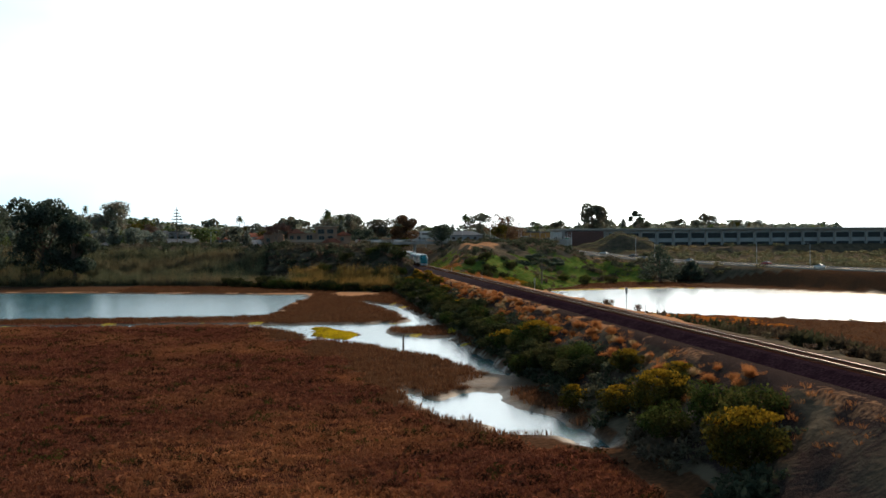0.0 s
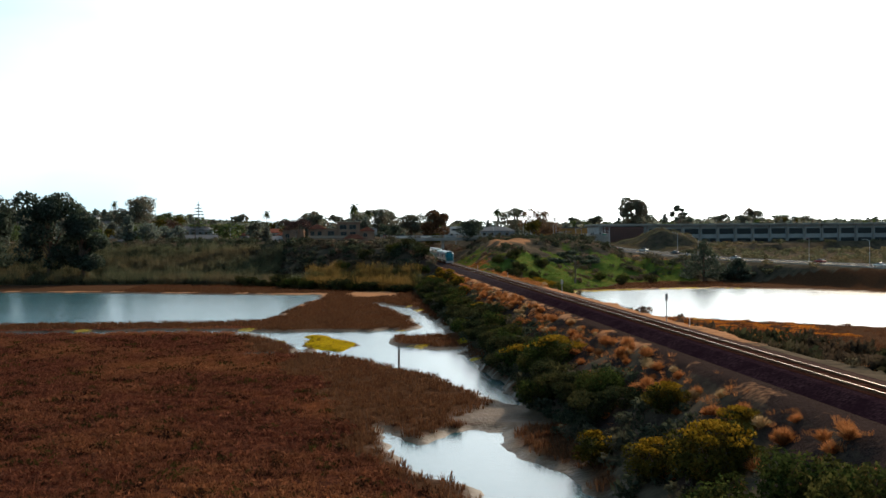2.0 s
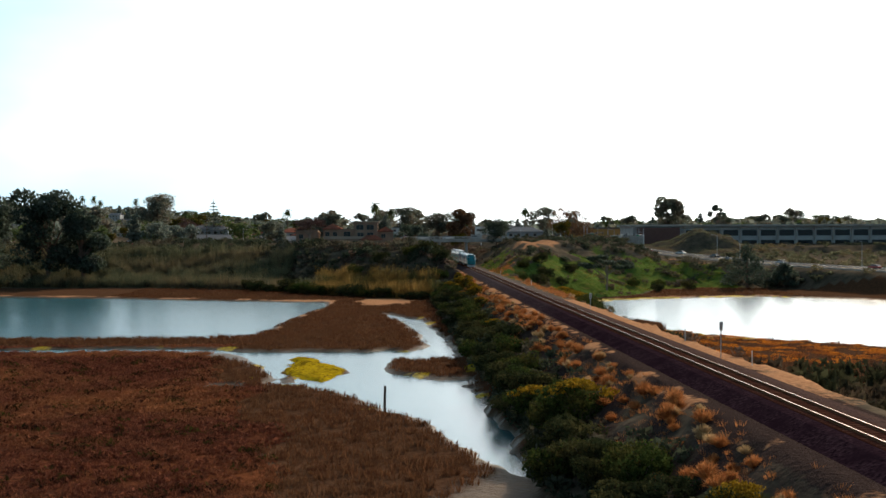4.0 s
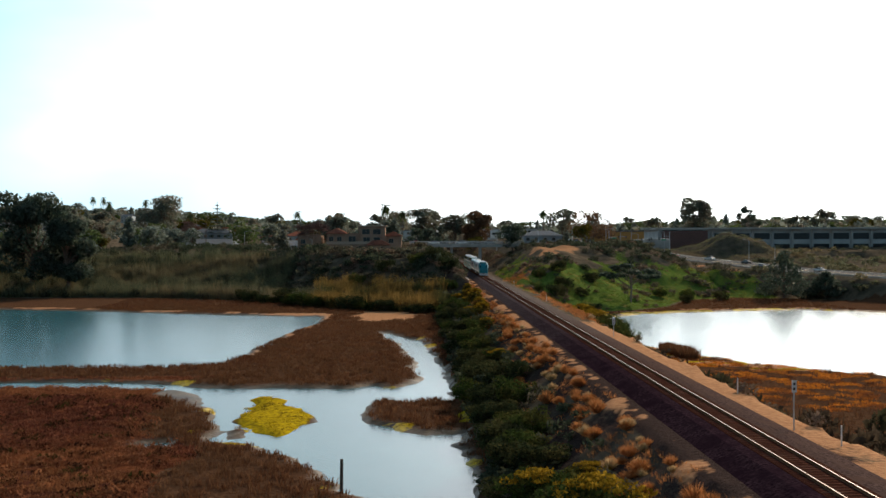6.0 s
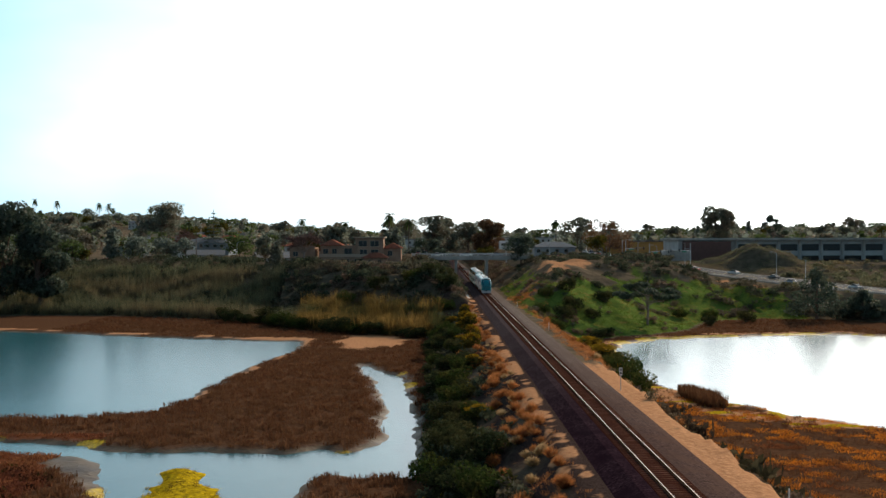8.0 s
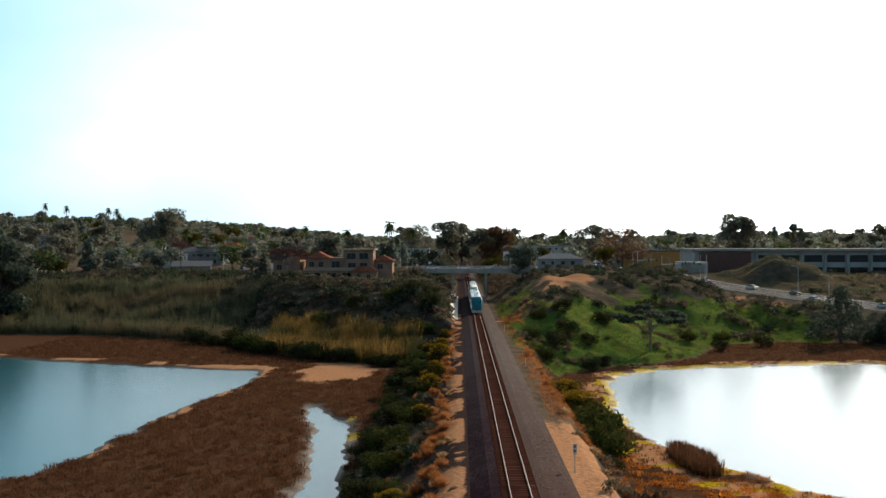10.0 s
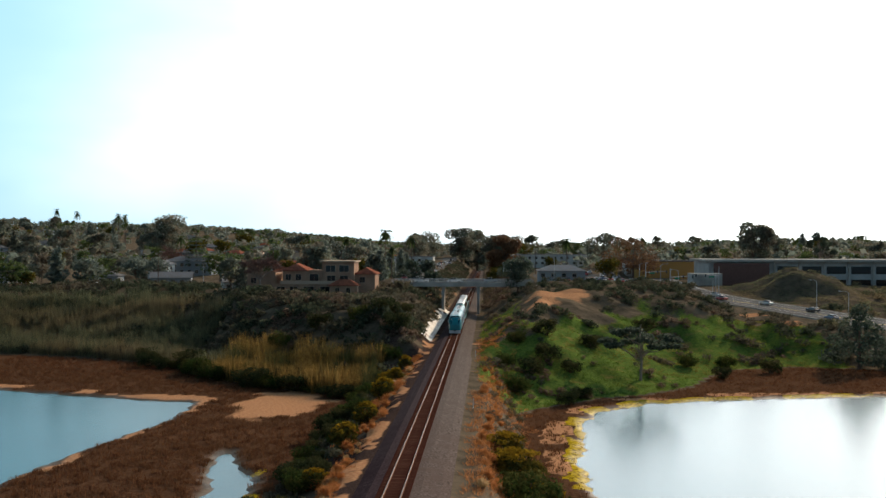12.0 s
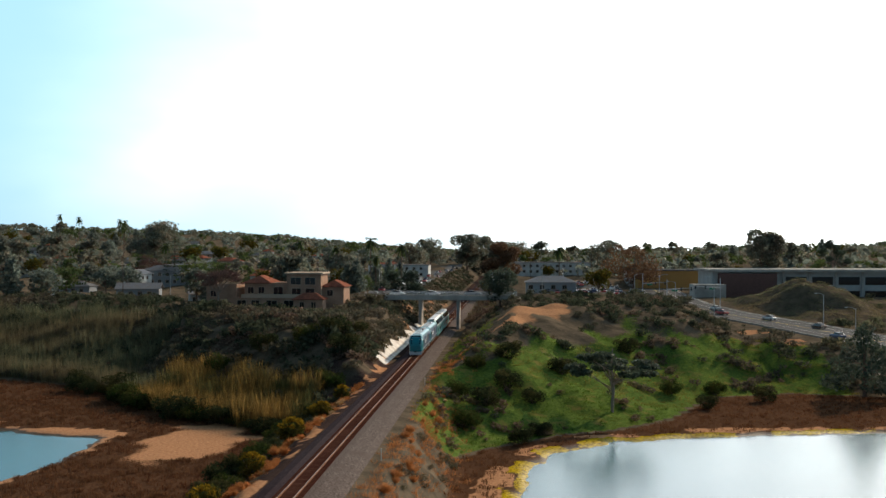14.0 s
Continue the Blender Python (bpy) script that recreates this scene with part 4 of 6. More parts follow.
# ---------------------------------------------------------------- road bridge over the cutting
bridge = thing("road_bridge", pose(0, 500, 0), "grey concrete road bridge on slim piers over the railway", "bridge", kind="structure")
part("deck", Build().box(-23, 22, -4.6, 4.6, 8.25, 8.95), CONCRETE, bridge)
for s in (-1, 1):
    part("edge_beam", Build().box(-23, 22, s * 4.72 - 0.18, s * 4.72 + 0.18, 7.9, 9.25), CONCRETE, bridge)
    rail_b = Build()
    for k in range(23):
        rail_b.box(-22.5 + k * 2 - 0.06, -22.5 + k * 2 + 0.06, s * 4.72 - 0.06, s * 4.72 + 0.06, 9.25, 10.15)
    for zz in (9.6, 9.9, 10.15):
        rail_b.box(-23, 22, s * 4.72 - 0.05, s * 4.72 + 0.05, zz - 0.05, zz + 0.05)
    part("railing", rail_b, POLE_STEEL, bridge)
for px in (-6.6, 4.6):
    part("pier", Build().extrude([(px - 0.42, -3.6), (px + 0.42, -3.6), (px + 0.42, 3.6), (px - 0.42, 3.6)], "z", -1.0, 7.7), CONCRETE, bridge)
    part("pier_cap", Build().box(px - 0.6, px + 0.6, -4.2, 4.2, 7.6, 8.26), CONCRETE, bridge)
part("road_surface", Build().box(-23, 22, -4.4, 4.4, 8.95, 9.0), ASPHALT, bridge)
for s, x0 in ((-1, -23.5), (1, 21.5)):
    part("abutment", Build().box(x0 - 1.0, x0 + 2.0, -5, 5, 2.5, 8.25), CONCRETE, bridge)

# pale concrete ditch lining beside the track
dv = Build()
ny = 27
for i in range(ny):
    y = 397 + i * 4.2
    w = 1.5 + 0.6 * math.sin(i * 1.7) + 0.45 * math.sin(i * 4.1)
    xx = [-4.9, -5.5, -5.7 - w * 0.5, -5.8 - w]
    zz = ground_z(np.array(xx), np.full(4, y))
    dv.v += [(xx[k], y, float(zz[k]) + (0.16, 0.1, 0.14, 0.18)[k]) for k in range(4)] + [(xx[3] - 0.1, y, float(zz[3]) - 0.5)]
for i in range(ny - 1):
    for k in range(4):
        dv.f.append((i * 5 + k, i * 5 + k + 1, i * 5 + k + 6, i * 5 + k + 5))
tagged(new("ditch_lining", dv.mesh("ditch_lining", PALE_CONCRETE)), "broken pale concrete lining along the railway cutting", "retaining wall", kind="structure")

# ---------------------------------------------------------------- highway
rd = Build()
pts = []
for i in range(len(ROAD) - 1):
    for k in range(10):
        t = k / 10
        pts.append((ROAD[i][0] * (1 - t) + ROAD[i + 1][0] * t, ROAD[i][1] * (1 - t) + ROAD[i + 1][1] * t, ROAD_Z[i] * (1 - t) + ROAD_Z[i + 1] * t))
for _ in range(6):
    pts = [pts[0]] + [tuple((pts[i - 1][c] + 2 * pts[i][c] + pts[i + 1][c]) / 4 for c in range(3)) for i in range(1, len(pts) - 1)] + [pts[-1]]


def ribbon(offset, half, lift, thick):
    b = Build()
    for i, p in enumerate(pts):
        q, o = pts[min(i + 1, len(pts) - 1)], pts[max(i - 1, 0)]
        d = Vector((q[0] - o[0], q[1] - o[1], 0)).normalized()
        n = Vector((d.y, -d.x, 0))
        a, c = Vector(p) + n * (offset - half), Vector(p) + n * (offset + half)
        b.v += [(a.x, a.y, p[2] + lift - thick), (a.x, a.y, p[2] + lift), (c.x, c.y, p[2] + lift), (c.x, c.y, p[2] + lift - thick)]
    for i in range(len(pts) - 1):
        for k in range(3):
            b.f.append((i * 4 + k, i * 4 + k + 1, i * 4 + k + 5, i * 4 + k + 4))
    return b


road = tagged(new("road", ribbon(0, 9.0, 0.1, 0.5).mesh("road", ASPHALT)), "grey asphalt coast highway with white lane lines", "road", kind="structure")
for off, half, m_ in ((-8.4, 0.07, PAINT_WHITE), (8.4, 0.07, PAINT_WHITE), (-0.25, 0.07, PAINT_YELLOW), (0.25, 0.07, PAINT_YELLOW), (-4.3, 0.06, PAINT_WHITE), (4.3, 0.06, PAINT_WHITE)):
    part("lane_line", ribbon(off, half, 0.106, 0.003), m_, road)
for off in (-9.2, 9.2):
    part("kerb", ribbon(off, 0.18, 0.24, 0.4), CONCRETE, road)

# ---------------------------------------------------------------- trees
def tree_parts(kind, h, r, seed):
    """Trunk and crown meshes of one tree, standing on z = 0."""
    q = np.random.default_rng(seed)
    tr = Build()
    clumps = []
    leaf, bark, n, size = LEAF_EUC, BARK, 1500, 0.5
    if kind == "broad":
        lean = q.uniform(-0.06, 0.06, 2) * h
        top = (lean[0], lean[1], h * 0.55)
        tr.tube([(0, 0, -0.6), (lean[0] * 0.4, lean[1] * 0.4, h * 0.25), top], [h * 0.03, h * 0.022, h * 0.013], 7)
        for k in range(20 if h > 20 else 12):
            a = k * 2.4 + q.uniform(-0.5, 0.5)
            zz = h * q.uniform(0.2 if h > 20 else 0.3, 0.93)
            rr = r * q.uniform(0.35, 0.8) * (1.15 - 0.6 * abs(zz / h - 0.55))
            p = (math.cos(a) * rr, math.sin(a) * rr, zz)
            b0 = h * q.uniform(0.22, 0.5)
            tr.tube([(lean[0] * 0.6, lean[1] * 0.6, b0), ((p[0]) * 0.5, p[1] * 0.5, (b0 + zz) * 0.52), p], [h * 0.012, h * 0.008, h * 0.003], 5)
            s = r * q.uniform(0.34, 0.55)
            clumps.append((*p, s, s, s * 0.72))
        clumps.append((lean[0], lean[1], h * 0.86, r * 0.5, r * 0.5, h * 0.13))
        n, size = (7800 if h > 20 else 3600, 0.022 * h + 0.12) if h > 11.2 else (850, 0.066 * h)
    elif kind == "column":
        tr.tube([(0, 0, -0.5), (0, 0, h * 0.8)], [h * 0.03, h * 0.01], 7)
        for k in range(12):
            a, zz = k * 2.4, h * (0.14 + 0.82 * k / 12)
            rr = r * 0.42 * (1 - (zz / h) ** 2.2)
            clumps.append((math.cos(a) * rr, math.sin(a) * rr, zz, r * 0.62 * (1.05 - 0.6 * zz / h), r * 0.62 * (1.05 - 0.6 * zz / h), h * 0.11))
        leaf, n, size = LEAF_DARK, 900, 0.055 * h
    elif kind == "tiered":
        tr.tube([(0, 0, -0.5), (0, 0, h)], [h * 0.022, h * 0.004], 7)
        for k in range(10):
            zz = h * (0.22 + 0.076 * k)
            rr = r * (1.02 - 0.085 * k)
            for a in np.arange(0, 6.28, 6.283 / 6) + k:
                tr.tube([(0, 0, zz), (math.cos(a) * rr, math.sin(a) * rr, zz + 0.25)], [0.1, 0.03], 4)
                for f in (0.45, 0.85):
                    clumps.append((math.cos(a) * rr * f, math.sin(a) * rr * f, zz + 0.1, rr * 0.26, rr * 0.26, 0.32))
        leaf, n, size = LEAF_DARK, 1500, 0.4
    elif kind == "flat":
        tr.tube([(0, 0, -0.6), (0.25, 0.1, h * 0.35), (-0.1, 0.2, h * 0.7), (0.1, 0, h * 0.9)], [0.3, 0.24, 0.17, 0.08], 8)
        for k in range(13):
            a = k * 2.4
            rr = r * (0.25 + 0.75 * q.uniform())
            zz = h * (0.55 + 0.42 * (1 - rr / r) + q.uniform(-0.06, 0.06))
            p = (math.cos(a) * rr, math.sin(a) * rr * 0.8, zz)
            tr.tube([(0, 0.1, h * q.uniform(0.3, 0.6)), (p[0] * 0.55, p[1] * 0.55, zz - h * 0.1), p], [0.12, 0.08, 0.03], 5)
            clumps.append((*p, r * 0.26, r * 0.26, h * 0.05))
        leaf, n, size, bark = LEAF_DARK, 4600, 0.34, BARK_PALE
    elif kind == "bare":
        tr.tube([(0, 0, -0.5), (0.1, 0, h * 0.3)], [0.38, 0.26], 7)
        tips = []
        for k in range(16):
            a, e = k * 2.4, q.uniform(0.35, 1.2)
            L = h * q.uniform(0.32, 0.5)
            p0 = Vector((0.1, 0, h * q.uniform(0.2, 0.32)))
            p1 = p0 + Vector((math.cos(a) * math.cos(e), math.sin(a) * math.cos(e), math.sin(e))) * L
            tr.tube([p0, (p0 + p1) / 2 + Vector((0, 0, 0.3)), p1], [0.16, 0.10, 0.05], 5)
            tips.append(p1)
        tw = Build()
        for p in tips:
            for _ in range(26):
                d = Vector(q.normal(size=3))
                d.z = abs(d.z) * 0.7
                e1 = p + d.normalized() * q.uniform(0.15, 0.33) * r
                s0 = p + (e1 - p) * 0.15
                tw.tube([s0, (s0 + e1) / 2 + Vector(q.normal(size=3)) * 0.12, e1], [0.075, 0.06, 0.03], 3, False)
                for _ in range(3):
                    e2 = e1 + Vector(q.normal(size=3)) * 0.55
                    tw.tube([(s0 + e1) / 2, e2], [0.06, 0.03], 3, False)
        return tr.mesh("trunk", BARK_PALE), tw.mesh("crown", TWIG_PINK)
    elif kind == "palm":
        tr.tube([(0, 0, -0.5), (0.1, 0, h * 0.5), (0, 0.1, h)], [0.32, 0.22, 0.2], 8)
        v, f = [], []
        for k in range(34):
            a, e = k * 2.4, q.uniform(-0.9, 1.25)
            L = r * q.uniform(0.8, 1.1)
            prev = None
            for s in range(6):
                t = s / 5
                d = L * t
                x, z = d * math.cos(e * 0.8), h + d * math.sin(e) - 0.9 * r * t * t * 0.8
                wd = 0.34 * math.sin(math.pi * min(t * 0.85 + 0.12, 1))
                pa = (math.cos(a) * x - math.sin(a) * wd, math.sin(a) * x + math.cos(a) * wd, z - 0.16 * (s > 0))
                pb = (math.cos(a) * x, math.sin(a) * x, z)
                pc = (math.cos(a) * x + math.sin(a) * wd, math.sin(a) * x - math.cos(a) * wd, z - 0.16 * (s > 0))
                o = len(v)
                v += [pa, pb, pc]
                if s:
                    f += [(o - 3, o - 2, o + 1, o), (o - 2, o - 1, o + 2, o + 1)]
        return tr.mesh("trunk", BARK), mesh_np("fronds", v, f, LEAF_MID)
    elif kind == "cypress":
        tr.tube([(0, 0, -0.5), (0, 0, h * 0.7)], [0.5, 0.2], 7)
        for k in range(22):
            a, t = k * 2.4, (k + 0.5) / 22
            zz = h * (0.1 + 0.82 * t)
            rr = r * 0.72 * (1 - t ** 1.6)
            clumps.append((math.cos(a) * rr, math.sin(a) * rr, zz, r * 0.36 * (1.15 - 0.6 * t), r * 0.36 * (1.15 - 0.6 * t), h * 0.09))
        leaf, n, size = LEAF_DARK, 3600, 0.42
    v, f = leaf_cloud(clumps, n, size, seed + 50)
    return tr.mesh("trunk", bark), mesh_np("crown", v, f, leaf)


def tree(kind, h, r, seed, m, label, category="tree", group="", leaf=None):
    t = thing({"palm": "palm_tree", "bare": "bare_tree"}.get(kind, "tree"), m, label, category, group)
    a, b = tree_parts(kind, h, r, seed)
    part("trunk", a, None, t)
    part("crown" if kind not in ("palm", "bare") else b.name, b, None, t)
    if leaf:
        b.materials.clear()
        b.materials.append(leaf)
    return t


def stand(x, y, turn=0.0, sink=0.15):
    return pose(x, y, float(ground_z(x, y)[0]) - sink, 0, 0, turn)


def top_at(x, y, z):
    return z - float(ground_z(x, y)[0])


tree("broad", top_at(-150, 443, 27), 11.5, 1, stand(-150, 443), "tall dark eucalyptus tree on the lagoon's bluff", leaf=LEAF_DARK)
tree("broad", top_at(-136, 438, 21), 8, 2, stand(-136, 438), "dark eucalyptus tree beside a reed bank", leaf=LEAF_DARK)
tree("broad", top_at(-176, 452, 25), 11, 3, stand(-176, 452), "tall dark eucalyptus tree at the reed bank's end", leaf=LEAF_DARK)
tree("bare", top_at(-58, 463, 20.5), 7, 4, stand(-58, 463), "wide leafless tree with pinkish twigs beside the villa")
tree("flat", 12.5, 7.6, 5, stand(38, 371), "lone pine with open flat crown on the green slope")
tree("cypress", top_at(92, 404, 8.2), 8.5, 6, stand(92, 404), "broad dark cypress below the highway")
tree("cypress", 8.5, 7.0, 61, stand(104, 402), "low dark cypress below the highway")
tree("broad", max(11.5, top_at(17, 496, 15.5)), 5.4, 7, stand(17, 496), "dark upright tree beside the bridge", leaf=LEAF_DARK)
tree("broad", top_at(15, 702, 27.5), 8.5, 8, stand(15, 702), "tall brownish eucalyptus behind the bridge", leaf=LEAF_BROWN)
tree("broad", top_at(125, 632, 31), 8, 9, stand(125, 632), "tall open eucalyptus behind the long building")
tree("flat", top_at(155, 640, 29.5), 6.5, 10, stand(155, 640), "open-crowned tree on the far ridge")
tree("tiered", top_at(-120, 620, 30), 6, 11, stand(-120, 620), "tiered dark conifer among the houses")
tree("bare", top_at(-138, 640, 23), 8.5, 12, stand(-138, 640), "leafless pinkish tree among the houses")
tree("broad", top_at(-190, 800, 38.5), 13, 13, stand(-190, 800), "large dark tree on the hill")
tree("broad", top_at(65, 700, 27), 8, 14, stand(65, 700), "round dark tree behind the car park")
tree("broad", top_at(70, 622, 24), 10, 15, stand(70, 622), "wide brown-green tree behind the car park", leaf=LEAF_BROWN)
tree("broad", top_at(-33, 742, 27), 8, 16, stand(-33, 742), "tall grey-green tree beside the railway")
for k, (x, y, z, r) in enumerate(((-14, 1012, 36, 12), (-34, 900, 30, 10), (13, 960, 30, 10), (24, 860, 28, 9), (-2, 1090, 36, 13))):
    tree("broad", top_at(x, y, z), r, 90 + k, stand(x, y), "tall spreading tree at the railway's far end", group="trees along the railway")
for k, (x, y, z, r) in enumerate(((-20, 546, 15.5, 3.8), (-15, 552, 15.5, 3.4), (-23, 535, 12.5, 3.2), (-11.5, 540, 12.0, 3.0))):
    tree("broad", top_at(x, y, z), r, 20 + k, stand(x, y), "rounded dark tree beside the bridge approach", group="trees by the bridge", leaf=LEAF_DARK)
palm = tree("palm", 15, 3.4, 30, stand(37, 560), "tall fan palm at the car park", group="palms")
for x, y, z in ((-35, 600, 26.5), (-27, 640, 24.5), (-31, 585, 20), (-62, 680, 24), (-95, 760, 27), (-250, 1000, 42), (-300, 1050, 46), (-330, 1120, 49), (-275, 980, 40), (-150, 700, 25), (88, 720, 25), (-210, 900, 34), (-380, 1150, 52), (-420, 1200, 56)):
    c = copy_thing(palm, stand(x, y, x * 7))
    s = top_at(x, y, z) / 15
    c.scale = (min(s, 1.1), min(s, 1.1), s)
    c["label"] = "fan palm standing among houses"

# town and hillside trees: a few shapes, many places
kinds = [tree("broad", 9, 4.6, 40, stand(-80, 700), "round dark-green leafy garden tree", group="town trees", leaf=LEAF_FAR_HAZE),
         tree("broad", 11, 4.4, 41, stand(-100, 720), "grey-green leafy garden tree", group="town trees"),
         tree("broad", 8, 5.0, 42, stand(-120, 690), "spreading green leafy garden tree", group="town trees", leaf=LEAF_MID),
         tree("column", 10, 3.2, 43, stand(-60, 720), "upright dark garden tree", group="town trees", leaf=LEAF_FAR_HAZE),
         tree("broad", 7, 4.2, 44, stand(-140, 730), "olive-green rounded garden tree", group="town trees", leaf=LEAF_OLIVE)]
q = np.random.default_rng(5)
count = 0
while count < 250:
    y = 500 + 950 * q.uniform() ** 1.7
    half = 60 + (y - 180) * 0.48
    x = q.uniform(-half * 0.98, half * 0.86)
    if (-32 < x < 11 if y > 640 else -28 < x < 30) or (24 < x < 84 and 512 < y < 612) or (70 < x and y < 640) or (x < -24 and x > -72 and y < 520) or (-125 < x < -95 and y < 556):
        continue
    k = int(q.integers(0, 5))
    s = q.uniform(0.7, 1.35) * (1.0 + 0.35 * (y > 800))
    c = copy_thing(kinds[k], stand(x, y, q.uniform(0, 360)))
    c.scale = (s * q.uniform(0.9, 1.2), s * q.uniform(0.9, 1.2), s)
    count += 1

# ---------------------------------------------------------------- bushes and tufts on the railway bank
def bush_parts(r, h, seed, leaf, n=1500, size=0.17):
    q = np.random.default_rng(seed)
    cl = [(0, 0, h * 0.45, r * 0.7, r * 0.7, h * 0.45)]
    st = Build()
    for k in range(9):
        a, rr = k * 2.4, r * q.uniform(0.35, 0.75)
        p = (math.cos(a) * rr, math.sin(a) * rr, h * q.uniform(0.3, 0.8))
        cl.append((*p, r * 0.36, r * 0.36, h * 0.24))
        st.tube([(0, 0, -0.3), (p[0] * 0.5, p[1] * 0.5, p[2] * 0.6), p], [0.07, 0.05, 0.02], 4)
    v, f = leaf_cloud(cl, n, size, seed)
    return st.mesh("stems", BARK), mesh_np("leaves", v, f, leaf)


def bush(m, r, h, seed, leaf, label, group="", n=1500, size=0.17, tips=None):
    t = thing("bush", m, label, "bush", group)
    a, b = bush_parts(r, h, seed, leaf, n, size)
    part("stem", a, None, t)
    part("foliage", b, None, t)
    # extra leaves in the tips material, spread over the bush's top
    if tips:
        qq = np.random.default_rng(seed + 9)
        cl = []
        for k in range(14):
            a_, rr = k * 2.4, r * qq.uniform(0.1, 0.75)
            cl.append((math.cos(a_) * rr, math.sin(a_) * rr, h * (0.98 - 0.45 * (rr / r) ** 2), r * 0.22, r * 0.22, h * 0.08))
        v, f = leaf_cloud(cl, int(n * 0.28), size * 0.9, seed + 3)
        part("blossom", mesh_np("flower_tips", v, f, tips), None, t, "golden tips over the bush's top")
    return t


G1 = "bushes on the railway bank"
b_gold = bush(stand(-15.3, 102.5), 1.7, 2.6, 70, LEAF_OLIVE, "small yellow-green bush at the bank's foot", G1, 1300, 0.16, LEAF_GOLD)
b_a = bush(stand(-11.6, 87), 3.2, 3.6, 71, LEAF_OLIVE, "dense olive bush with golden tips on the bank", G1, 3200, 0.17, LEAF_GOLD)
b_b = bush(stand(-10.4, 77.5), 2.8, 3.4, 72, BUSH_GREEN, "dense dark-green bush on the bank", G1, 2600, 0.17)
b_c = bush(stand(-11, 141), 3.6, 3.4, 73, BUSH_GREEN, "wide dark-green bush with golden tips on the bank", G1, 3200, 0.17, LEAF_GOLD)
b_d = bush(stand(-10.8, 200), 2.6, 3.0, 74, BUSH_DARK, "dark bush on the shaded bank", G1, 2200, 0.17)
SPOTS = [(b_a, -13.4, 92.5, 0.8), (b_b, -9.6, 72, 1.0), (b_a, -12.4, 66.5, 1.05), (b_b, -13.6, 79, 0.9), (b_a, -8.4, 92, 0.55), (b_d, -13.2, 112, 0.9), (b_b, -11.2, 119, 0.9),
         (b_a, -9.4, 104, 0.6), (b_d, -13.8, 127, 1.0), (b_c, -13.2, 152, 0.85), (b_a, -9.8, 151, 0.55), (b_d, -14, 164, 1.0), (b_b, -11.4, 172, 0.8), (b_d, -13.6, 184, 1.0), (b_d, -13.8, 196, 0.8),
         (b_d, -13.2, 214, 1.0), (b_c, -10.2, 222, 0.5), (b_d, -13.6, 231, 0.9), (b_b, -11, 246, 0.7), (b_d, -13.8, 256, 1.0), (b_gold, -9.2, 262, 1.0), (b_d, -13.0, 272, 0.9), (b_gold, -8.6, 281, 1.2),
         (b_b, -10.8, 290, 0.7), (b_gold, -8.2, 298, 1.2), (b_a, -9.8, 306, 0.55), (b_d, -13, 312, 1.0), (b_gold, -7.8, 318, 1.3), (b_a, -9.2, 327, 0.55), (b_b, -12, 335, 0.9), (b_gold, -8, 341, 1.2),
         (b_a, -10.5, 349, 0.6), (b_gold, -7.6, 357, 1.0), (b_d, -12.2, 362, 0.8), (b_b, 11.4, 260, 1.5), (b_a, 10.6, 270, 1.3), (b_b, 11.8, 252, 1.35), (b_a, 9.6, 277, 0.9), (b_a, 12.6, 265, 1.2), (b_d, 11.2, 243, 0.6), (b_d, 11.5, 128, 0.6), (b_d, 12.5, 140, 0.7),
         (b_d, 13.5, 118, 0.8), (b_d, 12, 104, 0.8), (b_d, 14, 92, 0.9), (b_d, 10, 166, 0.5), (b_d, 11, 154, 0.55), (b_d, 16, 72, 0.9), (b_d, 14, 81, 0.8)]
for k, (src, x, y, s) in enumerate(SPOTS):
    c = copy_thing(src, stand(x, y, k * 77))
    c.scale = (s, s, s * (0.85 + 0.3 * ((k * 7) % 5) / 5))

def pompom(n, r, width, seed):
    """A round tuft of thin blades that fan out from one root."""
    q = np.random.default_rng(seed)
    v, f = [], []
    for _ in range(n):
        a, e = q.uniform(0, 6.283), math.asin(q.uniform(0.02, 1.0))
        d = Vector((math.cos(a) * math.cos(e), math.sin(a) * math.cos(e), math.sin(e)))
        w = d.cross(Vector(q.normal(size=3))).normalized() * width
        root, tip = d * 0.12, d * r * q.uniform(0.72, 1.05) + Vector((0, 0, 0.28 * r))
        mid = (root + tip) * 0.55 + Vector((0, 0, 0.06))
        o = len(v)
        v += [root - w * 0.5, root + w * 0.5, mid + w, mid - w, tip]
        f += [(o, o + 1, o + 2), (o, o + 2, o + 3), (o + 3, o + 2, o + 4)]
    return np.array([tuple(p) for p in v]), np.array(f)


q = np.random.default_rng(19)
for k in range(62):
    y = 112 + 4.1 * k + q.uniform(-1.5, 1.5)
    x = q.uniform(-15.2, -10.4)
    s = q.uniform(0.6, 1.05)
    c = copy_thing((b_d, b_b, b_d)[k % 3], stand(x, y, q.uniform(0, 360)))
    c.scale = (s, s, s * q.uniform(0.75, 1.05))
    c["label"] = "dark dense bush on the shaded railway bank"

